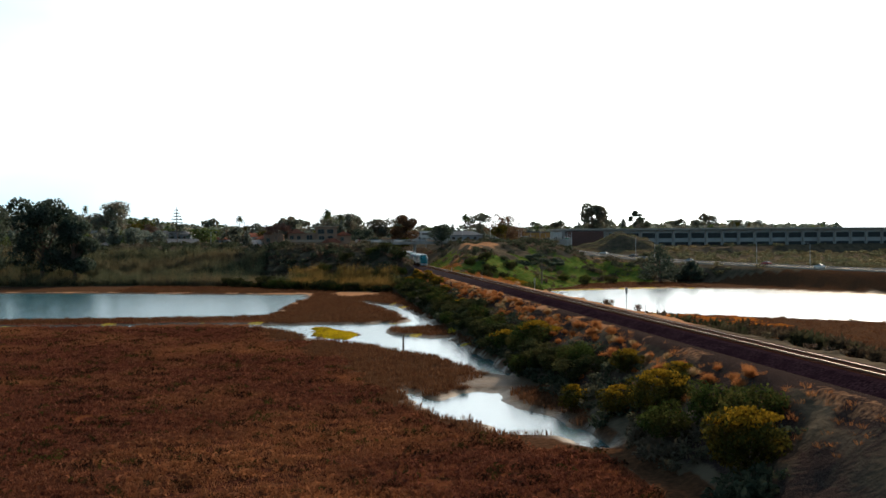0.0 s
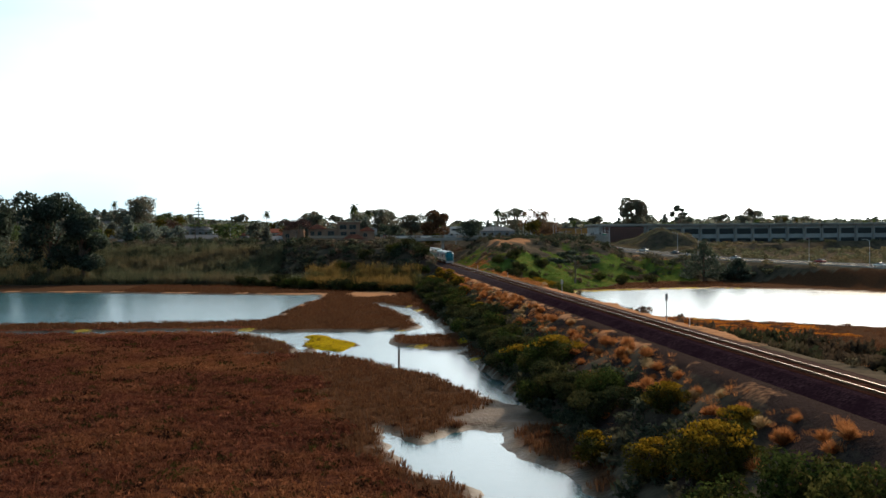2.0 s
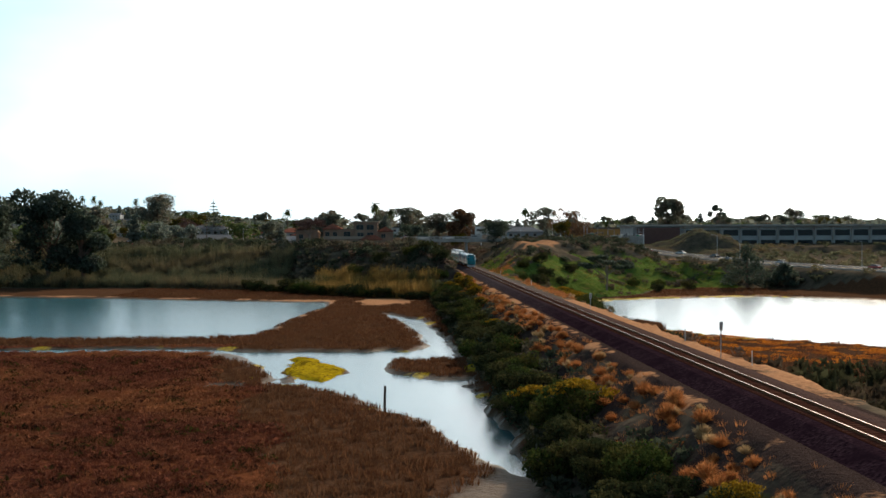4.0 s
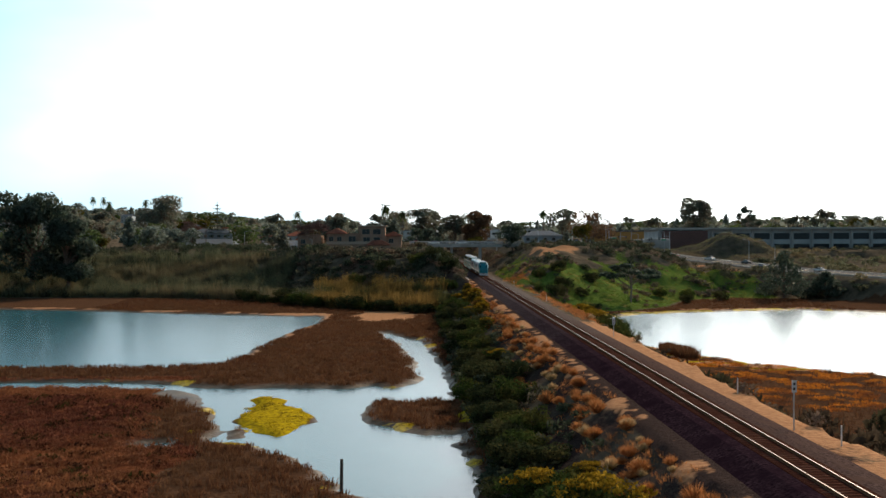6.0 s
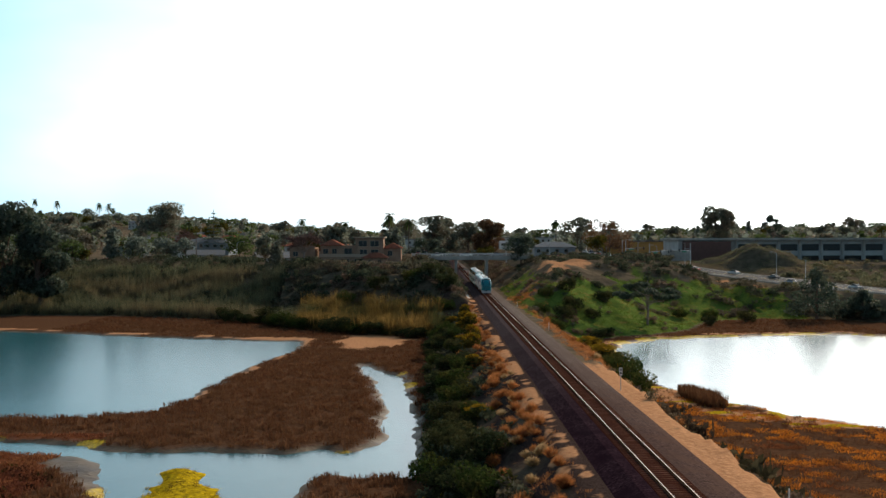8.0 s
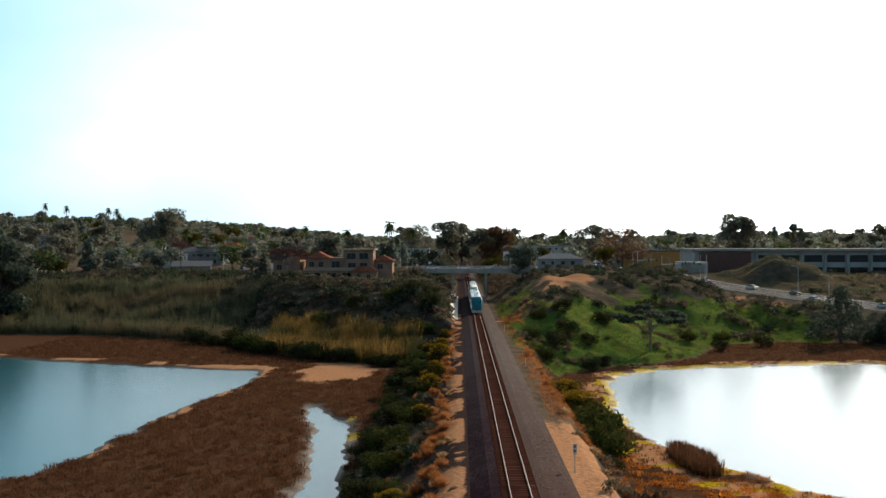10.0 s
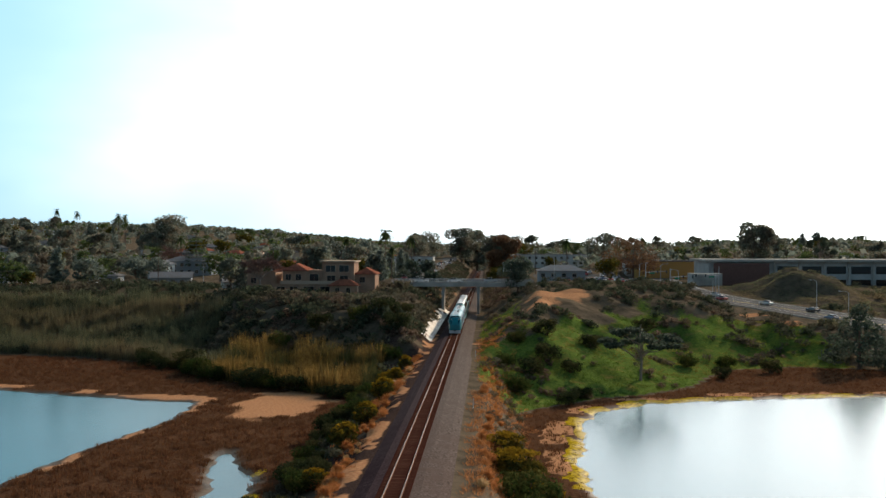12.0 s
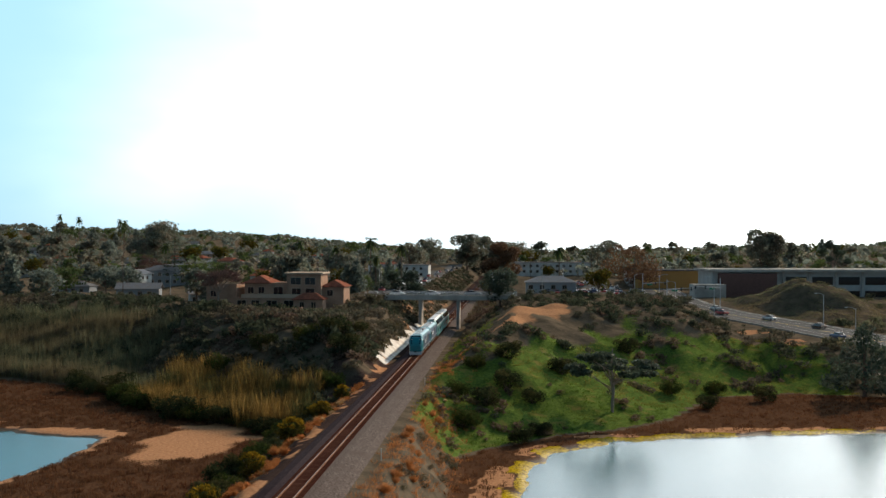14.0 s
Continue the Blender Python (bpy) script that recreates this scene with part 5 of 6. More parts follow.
tv, tf = pompom(280, 0.62, 0.011, 80)
tuft_a = thing("grass_tuft", stand(-6.2, 87.7), "round tuft of dry tan grass on the railway bank", "grass tuft", "dry grass tufts")
part("clump", mesh_np("clump", tv, tf, GRASS_TAN), None, tuft_a)
tv, tf = pompom(220, 0.5, 0.011, 81)
tuft_b = thing("grass_tuft", stand(-5.6, 124), "low tuft of straw-coloured grass on the railway bank", "grass tuft", "dry grass tufts")
part("clump", mesh_np("clump", tv, tf, GRASS_SEED), None, tuft_b)
q = np.random.default_rng(9)
for k in range(390):
    y = 66 + 300 * q.uniform() ** (0.8 if k % 2 else 1.0)
    if k % 10 < 7:
        x = -5.6 - abs(q.normal()) * 2.2 if y > 120 else -5.8 - abs(q.normal()) * 2.6
    else:
        x = (8.9 if y < 250 else 7.2) + abs(q.normal()) * 1.2
    c = copy_thing(tuft_a if q.uniform() < 0.75 else tuft_b, stand(x, y, q.uniform(0, 360), 0.05))
    s = q.uniform(0.85, 1.75)
    c.scale = (s, s, s * q.uniform(0.8, 1.1))

# ---------------------------------------------------------------- ground plants (uncountable)
def spread(n, x0, x1, y0, y1, seed, keep):
    r = np.random.default_rng(seed)
    x, y = r.uniform(x0, x1, n), r.uniform(y0, y1, n)
    z, a, b = lay(x, y)
    k = keep(x, y, z, a, b, r.uniform(size=n))
    return np.stack([x[k], y[k], z[k]], 1)


def stuff(name, base, places, lo, hi, seed, material, label, category, tall=1.0):
    r = np.random.default_rng(seed)
    n = len(places)
    s = r.uniform(lo, hi, n)
    v, f = scatter(base[0], base[1], places, r.uniform(0, 6.283, n), np.stack([s, s, s * tall * r.uniform(0.75, 1.2, n)], 1))
    return tagged(new(name, mesh_np(name, v, f, material)), label, category, kind="stuff")


dry = lambda b: b[3] < -0.8
low = blades(12, 0.5, 0.27, 0.034, 0.24, 90)
stuff("marsh_plants", low, spread(52000, -125, -12, 62, 236, 91, lambda x, y, z, a, b, u: (a[0] > 0.35) & dry(b) & (b[1] < 0.6) & (a[1] < 0.4) & (hills(x, y, 3.4, 191) + 0.6 * hills(x, y, 1.7, 192) > -0.55) & (u < np.clip(1.5 - (y - 60) / 260, 0.35, 1)) & (x > -60 - (y - 60) * 0.34)), 0.6, 1.35, 92, MARSH_RED,
      "low rust-red marsh plants covering the flats", "marsh plants")
hump = leaf_cloud([(0, 0, 0.12, 0.62, 0.55, 0.2), (0.4, 0.2, 0.14, 0.4, 0.4, 0.16), (-0.35, -0.25, 0.12, 0.42, 0.4, 0.17)], 26, 0.16, 193)
for nm_, mt_, sd_, n_ in (("marsh_hummocks", MARSH_RED, 194, 11000), ("marsh_hummocks", MARSH_DARK, 196, 4200)):
    stuff(nm_, hump, spread(n_, -105, -14, 58, 215, sd_, lambda x, y, z, a, b, u: (a[0] > 0.4) & dry(b) & (b[1] < 0.5) & (a[1] < 0.4) & (hills(x, y, 7, sd_) + 0.6 * hills(x, y, 3, sd_) > -0.1) & (x > -60 - (y - 60) * 0.34)), 0.6, 1.5, sd_ + 1, mt_,
          "low cushions of rust-red and olive marsh plants", "marsh plants")
grass = blades(11, 0.45, 0.5, 0.034, 0.2, 93)
stuff("marsh_grass", grass, spread(48000, -110, -10, 90, 420, 94, lambda x, y, z, a, b, u: (b[0] > 0.5) & dry(b) & (b[1] < 0.5) & (a[1] < 0.5) & (a[2] < 0.4) & (u < np.clip(1.3 - (y - 90) / 400, 0.4, 1))), 0.7, 1.4, 95, MARSH_BROWN,
      "brown marsh grass on the islets and shores", "marsh grass")
stuff("marsh_grass", grass, spread(15000, 9, 95, 120, 410, 96, lambda x, y, z, a, b, u: (b[0] > 0.4) & (b[3] < -1.5) & (a[1] < 0.4) & (a[0] < 0.5)), 0.6, 1.2, 97, MARSH_BROWN,
      "brown marsh grass beside the bright lake", "marsh grass")
stuff("orange_plants", low, spread(9000, 12, 50, 182, 262, 98, lambda x, y, z, a, b, u: (a[0] > 0.45) & (b[3] < -1.0)), 0.6, 1.3, 99, MARSH_ORANGE,
      "bright orange ground plants on the marsh", "marsh plants")
stuff("reed_patch", blades(12, 0.6, 1.5, 0.05, 0.3, 100), spread(900, 19, 27, 248, 272, 101, lambda x, y, z, a, b, u: (np.hypot((x - 23) / 2.2, (y - 258) / 9) < 1)), 0.8, 1.1, 102, MARSH_BROWN,
      "brown reed patch at the lake's edge", "reeds")
reed = blades(18, 1.0, 4.2, 0.036, 0.9, 103)
stuff("reed_bank", reed, spread(19000, -235, -46, 385, 480, 104, lambda x, y, z, a, b, u: (signed(BLUFF_WEST, x, y) > 3) & (signed(BLUFF_WEST, x, y) < 44 + 6 * hills(x, y, 20, 2)) & (z < 5.0) & ((x < -62) | (y < 396)) & (hills(x, y, 16, 44) > -0.7)), 0.4, 1.25, 105, REED_GREEN,
      "tall green reeds on the bluff's foot", "reeds")
stuff("golden_reeds", reed, spread(3400, -50, -9, 352, 402, 106, lambda x, y, z, a, b, u: (signed(BLUFF_WEST, x, y) > 1.5) & (signed(BLUFF_WEST, x, y) < 17 + 4 * hills(x, y, 9, 61)) & (x < -13 - (y - 352) * 0.05)), 0.5, 1.35, 107, REED_GOLD,
      "tall golden reeds beside the railway cutting", "reeds")
scr_v, scr_f = leaf_cloud([(0, 0, 0.5, 1.0, 1.0, 0.65), (0.6, 0.3, 0.7, 0.6, 0.6, 0.5), (-0.5, -0.4, 0.6, 0.6, 0.6, 0.5)], 62, 0.3, 108)
scr = (scr_v, scr_f)
stuff("scrub", scr, spread(3000, -230, -5, 352, 500, 109, lambda x, y, z, a, b, u: (signed(BLUFF_WEST, x, y) > 4) & (z < 8.5) & (x < -7.5) & ((y < 462) | (x > -26) | (x < -75)) & (y < 510)), 0.9, 2.2, 110, SCRUB_DARK,
      "dark scrub covering the bluff", "scrub", 0.9)
stuff("dry_scrub", scr, spread(1500, -80, -6, 380, 505, 111, lambda x, y, z, a, b, u: (signed(BLUFF_WEST, x, y) > 14) & (hills(x, y, 22, 45) > 0.1) & (x < -6.5) & (y < 462)), 0.7, 1.7, 112, SCRUB_DRY,
      "dry greyish scrub on the bluff", "scrub", 0.8)
stuff("scrub", scr, spread(1500, 8, 120, 335, 505, 113, lambda x, y, z, a, b, u: (signed(BLUFF_EAST, x, y) > 6) & (along_road(x, y)[0] > 14) & (a[2] < 0.4) & (np.hypot((x - 23) / 13, (y - 434) / 24) > 1) & ((z > 4.0) | (hills(x, y, 14, 46) > 0.6) | (x > 66))), 0.6, 1.7, 114, SCRUB_DARK,
      "dark scrub on the green slope's crest", "scrub", 0.85)
stuff("dry_scrub", scr, spread(1300, 7, 80, 330, 480, 115, lambda x, y, z, a, b, u: (signed(BLUFF_EAST, x, y) > 2) & (hills(x, y, 18, 47) > 0.35) & (along_road(x, y)[0] > 14) & (a[2] < 0.4) & (np.hypot((x - 23) / 13, (y - 434) / 24) > 1)), 0.5, 1.3, 116, SCRUB_DRY,
      "dry pinkish scrub on the slope", "scrub", 0.8)
stuff("bank_scrub", scr, spread(2600, -17, -6.5, 60, 365, 117, lambda x, y, z, a, b, u: (z > WATER + 0.7) & (u < 0.35 + 0.5 * (hills(x, y, 10, 48) > -0.2)) & (u < (-x - 7.5) / 9)), 0.45, 1.15, 118, SCRUB_DARK,
      "dark low scrub on the shaded railway bank", "scrub", 0.85)
stuff("bank_scrub", scr, spread(1500, 7, 20, 55, 365, 119, lambda x, y, z, a, b, u: (z > WATER + 0.8) & (u < (x - 6.5) / 5) & ((y < 190) | (hills(x, y, 12, 49) > 0))), 0.4, 1.0, 120, SCRUB_DRY,
      "dry brown scrub on the railway bank", "scrub", 0.8)
dgr = blades(17, 0.5, 0.6, 0.018, 0.42, 121)
stuff("bank_grass", dgr, spread(9000, -14, -4.9, 60, 365, 122, lambda x, y, z, a, b, u: (u < np.exp(-np.abs(-x - 7.5) / 2.0) * 0.42) & (hills(x, y, 11, 55) > -0.3)), 0.4, 0.85, 123, GRASS_TAN,
      "dry tan grass along the railway bank", "grass")
stuff("bank_grass", dgr, spread(15000, 5.4, 15, 60, 400, 124, lambda x, y, z, a, b, u: (u < np.exp(-np.abs(x - np.where(y < 250, 10.4, 8.8)) / 2.0)) & (x > np.where(y < 250, 8.8, 5.4)) & (hills(x, y, 9, 50) > -0.2)), 0.5, 1.2, 125, GRASS_TAN,
      "dry tan grass along the lake side of the bank", "grass")
gg = blades(9, 0.55, 0.26, 0.04, 0.25, 126)
stuff("slope_grass", gg, spread(15000, 6, 112, 335, 470, 127, lambda x, y, z, a, b, u: (a[3] > 0.3) & (a[2] < 0.4)), 0.7, 1.4, 128, GREEN_GRASS,
      "fresh green grass on the slope", "grass")
stuff("slope_grass", gg, spread(5000, 92, 145, 505, 565, 129, lambda x, y, z, a, b, u: along_road(x, y)[0] > 13), 0.7, 1.4, 130, REED_GREEN,
      "yellow-green grass on the mound", "grass")

stuff("mat_plants", low, spread(9000, -46, -10, 140, 300, 156, lambda x, y, z, a, b, u: (a[1] > 0.45) & (b[3] < 0.3)), 0.4, 0.9, 157, MAT_YELLOW,
      "yellow-green mat plants on the creek islets", "marsh plants", 0.6)
stuff("mat_plants", low, spread(9000, 16, 92, 280, 370, 158, lambda x, y, z, a, b, u: (a[1] > 0.45) & (b[3] < 0.3)), 0.4, 0.9, 159, MAT_YELLOW,
      "yellow mat plants along the lake's rim", "marsh plants", 0.6)
stuff("scrub", scr, spread(700, -16.5, -6.5, 508, 980, 160, lambda x, y, z, a, b, u: hills(x, y, 24, 161) > -0.3), 0.6, 1.6, 162, SCRUB_DARK,
      "dark shrubs between the street and the railway", "scrub", 0.8)
stuff("scrub", scr, spread(700, 6.5, 15, 508, 980, 163, lambda x, y, z, a, b, u: hills(x, y, 24, 164) > -0.4), 0.6, 1.6, 165, SCRUB_DRY,
      "dry shrubs beside the railway", "scrub", 0.8)

# ---------------------------------------------------------------- marker post and trackside signs
post = thing("marker_post", pose(-27.4, 162.8, float(ground_z(-27.4, 162.8)[0])), "dark weathered timber post standing in the creek", "post")
part("shaft", Build().tube([(0, 0, -1.2), (0.02, 0, 1.2), (0.05, 0.02, 2.6)], [0.15, 0.14, 0.12], 8), POLE_WOOD, post)


def trackside_sign(x, y, h, two=True):
    t = thing("trackside_sign", stand(x, y), "white railway marker sign on a thin steel post", "sign", "trackside signs")
    part("post", Build().box(-0.04, 0.04, -0.04, 0.04, -0.3, h), POLE_STEEL, t)
    pl = part("plate", Build().box(-0.17, 0.17, -0.07, -0.045, h - 0.8, h + 0.05), SIGN_WHITE, t)
    for zz in (h - 0.2, h - 0.55):
        part("bar", Build().box(-0.08, 0.08, -0.078, -0.071, zz - 0.1, zz + 0.1), SIGN_BLACK, pl)
    return t


trackside_sign(5.0, 153.4, 3.6)
trackside_sign(5.2, 222, 2.6)
for x, y in ((6.2, 148), (6.4, 171), (5.9, 300), (5.4, 366)):
    t = thing("marker_stake", stand(x, y), "thin pale marker stake beside the track", "stake", "marker stakes")
    part("stake", Build().box(-0.04, 0.04, -0.03, 0.03, -0.2, 1.5), SIGN_WHITE, t)

# woods and gardens on the far hills
wood = leaf_cloud([(0, 0, 3.2, 3.2, 3.2, 2.4), (2.0, 1.0, 4.2, 2.2, 2.2, 1.9), (-1.8, -1.2, 3.8, 2.3, 2.3, 1.8), (0.5, -2, 2.6, 2.2, 2.2, 1.8)], 48, 1.3, 140)
for nm_, mt_, sd_, n_ in (("far_woods", LEAF_FAR_HAZE, 141, 1500), ("far_woods", LEAF_EUC, 143, 1200), ("far_woods", LEAF_MID, 145, 900)):
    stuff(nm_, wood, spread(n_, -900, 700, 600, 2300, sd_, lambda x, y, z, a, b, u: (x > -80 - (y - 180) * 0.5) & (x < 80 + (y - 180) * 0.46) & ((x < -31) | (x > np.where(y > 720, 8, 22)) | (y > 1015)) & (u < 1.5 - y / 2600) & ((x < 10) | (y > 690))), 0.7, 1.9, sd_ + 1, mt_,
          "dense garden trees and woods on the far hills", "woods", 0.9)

# dark shrubs where the golden reeds meet the cutting
for k, (x, y, s_) in enumerate(((-12.5, 372, 1.1), (-11.5, 384, 1.3), (-15, 394, 1.4), (-20, 392, 1.2), (-12, 402, 1.1), (-30, 396, 1.3), (-38, 392, 1.2), (-70, 400, 1.2), (-66, 396, 0.9), (62, 404, 1.0), (24, 368, 0.9), (30, 388, 1.1), (52, 396, 0.9), (20, 384, 1.2), (46, 420, 1.2), (13, 352, 1.0), (16, 361, 1.1), (19.5, 372, 1.2), (14, 379, 0.9), (25, 353, 0.8), (22, 346, 0.9), (11, 366, 0.9), (57, 385, 0.9), (70, 396, 1.1))):
    c = copy_thing((b_b, b_d, b_d)[k % 3], stand(x, y, k * 50))
    c.scale = (s_, s_, s_)
    c["label"] = "dark rounded bush on the bluff slope"
    c["group"] = "bushes on the bluffs"

# low dark thicket along the foot of the reeds
q = np.random.default_rng(29)
for k in range(26):
    t_ = k / 25
    i = min(int(t_ * 4), 3)
    a_, b_ = BLUFF_WEST[1 + i], BLUFF_WEST[2 + i]
    f_ = t_ * 4 - i
    x, y = a_[0] + (b_[0] - a_[0]) * f_ - 1, a_[1] + (b_[1] - a_[1]) * f_ + q.uniform(0.5, 9.0)
    c = copy_thing((b_d, b_d, b_b)[k % 3], stand(x, y, k * 61))
    s_ = q.uniform(0.75, 1.25)
    c.scale = (s_ * 1.3, s_ * 1.1, s_ * q.uniform(0.55, 1.15))
    c["label"] = "low dark bush at the foot of the reeds"
    c["group"] = "bushes on the bluffs"

stuff("scrub", scr, spread(2300, 96, 330, 150, 575, 151, lambda x, y, z, a, b, u: (signed(BLUFF_EAST, x, y) > 3) & (along_road(x, y)[0] > 11) & ((y < 500) | (x > 140)) & (x < 60 + y * 0.5)), 0.9, 2.3, 152, REED_GREEN,
      "olive brush on the slopes by the highway", "scrub", 0.7)

stuff("bank_scrub", scr, spread(3400, 9.6, 34, 40, 225, 153, lambda x, y, z, a, b, u: (b[3] < -2) & (u < np.clip(1.35 - (y - 90) / 75, 0.0, 1) * np.where(x > 16, 0.6, 1) + 0.10 * (x < 13)) & (hills(x, y, 9, 155) > -0.8)), 0.9, 1.9, 154, BRUSH_BROWN,
      "dark brush on the lake side of the bank", "scrub", 1.2)

# ---------------------------------------------------------------- buildings
def wall_box(t, name, x0, x1, y0, y1, z0, z1, mat_, windows=(), parapet=0.0):
    """A block with windows let into the side that faces the lagoon: rows of (x, width, sill, height)."""
    b = part(name, Build().box(x0, x1, y0, y1, z0, z1), mat_, t)
    if parapet:
        part("parapet", Build().box(x0 - 0.1, x1 + 0.1, y0 - 0.1, y0 + 0.25, z1, z1 + parapet), mat_, t)
    for wx, ww, ws, wh in windows:
        w = part("window", Build().box(wx, wx + ww, y0 - 0.03, y0 + 0.05, ws, ws + wh), WINDOW, t)
        fr = Build()
        for a in ((wx - 0.09, wx, ws - 0.09, ws + wh + 0.09), (wx + ww, wx + ww + 0.09, ws - 0.09, ws + wh + 0.09), (wx, wx + ww, ws - 0.09, ws), (wx, wx + ww, ws + wh, ws + wh + 0.09), (wx + ww / 2 - 0.03, wx + ww / 2 + 0.03, ws, ws + wh)):
            fr.box(a[0], a[1], y0 - 0.07, y0 + 0.02, a[2], a[3])
        part("frame", fr, STUCCO_PALE, w)
    return b


def hip(x0, x1, y0, y1, z, rise, over=0.5):
    x0, x1, y0, y1 = x0 - over, x1 + over, y0 - over, y1 + over
    d = min(x1 - x0, y1 - y0) / 2
    if x1 - x0 > y1 - y0:
        r0, r1 = (x0 + d * 0.9, (y0 + y1) / 2, z + rise), (x1 - d * 0.9, (y0 + y1) / 2, z + rise)
        f = [(0, 1, 5, 4), (1, 2, 5), (2, 3, 4, 5), (3, 0, 4)]
    else:
        r0, r1 = ((x0 + x1) / 2, y0 + d * 0.9, z + rise), ((x0 + x1) / 2, y1 - d * 0.9, z + rise)
        f = [(0, 1, 4), (1, 2, 5, 4), (2, 3, 5), (3, 0, 4, 5)]
    b = Build()
    v = [(x0, y0, z), (x1, y0, z), (x1, y1, z), (x0, y1, z), r0, r1] + [(x0, y0, z - 0.18), (x1, y0, z - 0.18), (x1, y1, z - 0.18), (x0, y1, z - 0.18)]
    return b.add(v, f + [(6, 7, 1, 0), (7, 8, 2, 1), (8, 9, 3, 2), (9, 6, 0, 3), (9, 8, 7, 6)])


def gable(x0, x1, y0, y1, z, rise, over=0.6):
    """Ridge along x."""
    b, ym = Build(), (y0 + y1) / 2
    return b.extrude([(y0 - over, z - 0.15), (ym, z + rise), (y1 + over, z - 0.15), (y1 + over, z), (ym, z + rise + 0.2), (y0 - over, z)], "x", x0 - over, x1 + over)


VZ = 6.0
villa = thing("villa", pose(0, 0, 0), "tan stucco hillside villa with red tile roofs and terraces", "house")
wall_box(villa, "west_wing", -64, -55.5, 473, 486, VZ - 2, VZ + 6.6, STUCCO, ((-62.8, 1.6, VZ + 3.6, 1.6), (-59.5, 1.4, VZ + 0.8, 2.0)), 0.5)
part("chimney", Build().box(-63.2, -62, 476, 477.4, VZ + 6.6, VZ + 8.4), STUCCO, villa)
wall_box(villa, "lower_storey", -55.5, -37, 470, 486, VZ - 2, VZ + 3.4, STUCCO, ((-54.5, 2.4, VZ + 0.6, 2.1), (-50.6, 2.2, VZ + 0.6, 2.1), (-46.5, 3.0, VZ + 0.4, 2.3), (-41.6, 2.8, VZ + 0.4, 2.3)))
wall_box(villa, "upper_storey", -53.5, -41.5, 474, 486, VZ + 3.4, VZ + 7.4, STUCCO, ((-52.6, 1.6, VZ + 4.5, 1.7), (-49.6, 1.6, VZ + 4.5, 1.7), (-45.4, 2.6, VZ + 4.2, 2.1)))
part("tile_roof", hip(-53.5, -46.5, 474, 486, VZ + 7.4, 2.0), TILE_RED, villa, "red clay tile roof")
part("terrace_wall", Build().box(-53.5, -37, 469.8, 470.2, VZ + 3.4, VZ + 4.4), STUCCO_PALE, villa)
wall_box(villa, "tower", -41.5, -32, 473, 484, VZ - 2, VZ + 9.9, STUCCO, ((-40.4, 2.8, VZ + 7.0, 1.9), (-36.4, 2.8, VZ + 7.0, 1.9), (-40.0, 2.4, VZ + 4.0, 1.9), (-36.2, 2.4, VZ + 4.0, 1.9)), 0.0)
part("tower_roof", Build().box(-42.1, -31.4, 472.3, 484.6, VZ + 9.9, VZ + 10.3), STUCCO_PALE, villa)
part("balcony", Build().box(-41.2, -33, 471.6, 473, VZ + 3.3, VZ + 3.6), STUCCO_PALE, villa)
wall_box(villa, "entrance_wing", -38.5, -30.5, 467.5, 473, VZ - 2, VZ + 3.2, STUCCO, ((-36.8, 1.2, VZ + 0.5, 1.9), (-33.6, 1.2, VZ + 0.5, 1.9)))
part("tile_roof", hip(-38.5, -30.5, 467.5, 473, VZ + 3.2, 1.7), TILE_RED, villa, "red clay tile roof")
wall_box(villa, "east_wing", -32, -26, 475, 486, VZ - 2, VZ + 6.4, STUCCO, ((-30.6, 1.6, VZ + 3.8, 1.6),))
part("tile_roof", hip(-32, -26, 475, 486, VZ + 6.4, 1.8), TILE_RED, villa, "red clay tile roof")
part("garden_wall", Build().box(-66, -28, 465.8, 466.1, VZ - 2.5, VZ + 0.3), STUCCO_PALE, villa)


def house(x, y, w, d, storeys, wall, roof, label, style="gable", turn=0.0):
    t = thing("house", stand(x, y, turn, 0.3), label, "house", "town houses")
    h = 2.9 * storeys + 0.3
    wins = []
    for s in range(storeys):
        for k in range(max(2, int(w / 3.4))):
            wins.append((-w / 2 + 0.9 + k * (w - 1.6) / max(2, int(w / 3.4)), 1.3, 1.0 + 2.9 * s, 1.25))
    wall_box(t, "wall", -w / 2, w / 2, -d / 2, d / 2, -1.0, h, wall, wins)
    if style == "gable":
        part("roof", gable(-w / 2, w / 2, -d / 2, d / 2, h, d * 0.2), roof, t)
    elif style == "hip":
        part("roof", hip(-w / 2, w / 2, -d / 2, d / 2, h, d * 0.2), roof, t)
    else:
        part("roof", Build().box(-w / 2 - 0.2, w / 2 + 0.2, -d / 2 - 0.2, d / 2 + 0.2, h, h + 0.4), roof, t)
    return t


house(-107, 541, 14, 9, 1, WALL_GREY, ROOF_GREY, "low grey house with pale roof behind the reeds", "gable", 12)
house(-122, 622, 22, 11, 2, WALL_GREY, ROOF_GREY, "grey two-storey house with white trim", "hip", -8)
house(-131, 606, 10, 8, 2, WALL_WHITE, ROOF_GREY, "white gabled house among trees", "gable", 85)
house(-76, 522, 15, 10, 1, WALL_WHITE, ROOF_GREY, "white gabled house behind the reed bank", "gable", 20)
house(-66, 545, 12, 10, 1, STUCCO, TILE_RED, "low house with red tile roof", "hip")
house(-150, 590, 14, 10, 1, WALL_GREY, ROOF_DARK, "low dark-roofed house among trees", "hip", 5)
house(-180, 560, 15, 10, 1, WALL_WHITE, ROOF_GREY, "pale bungalow among trees", "hip", -10)
q = np.random.default_rng(15)
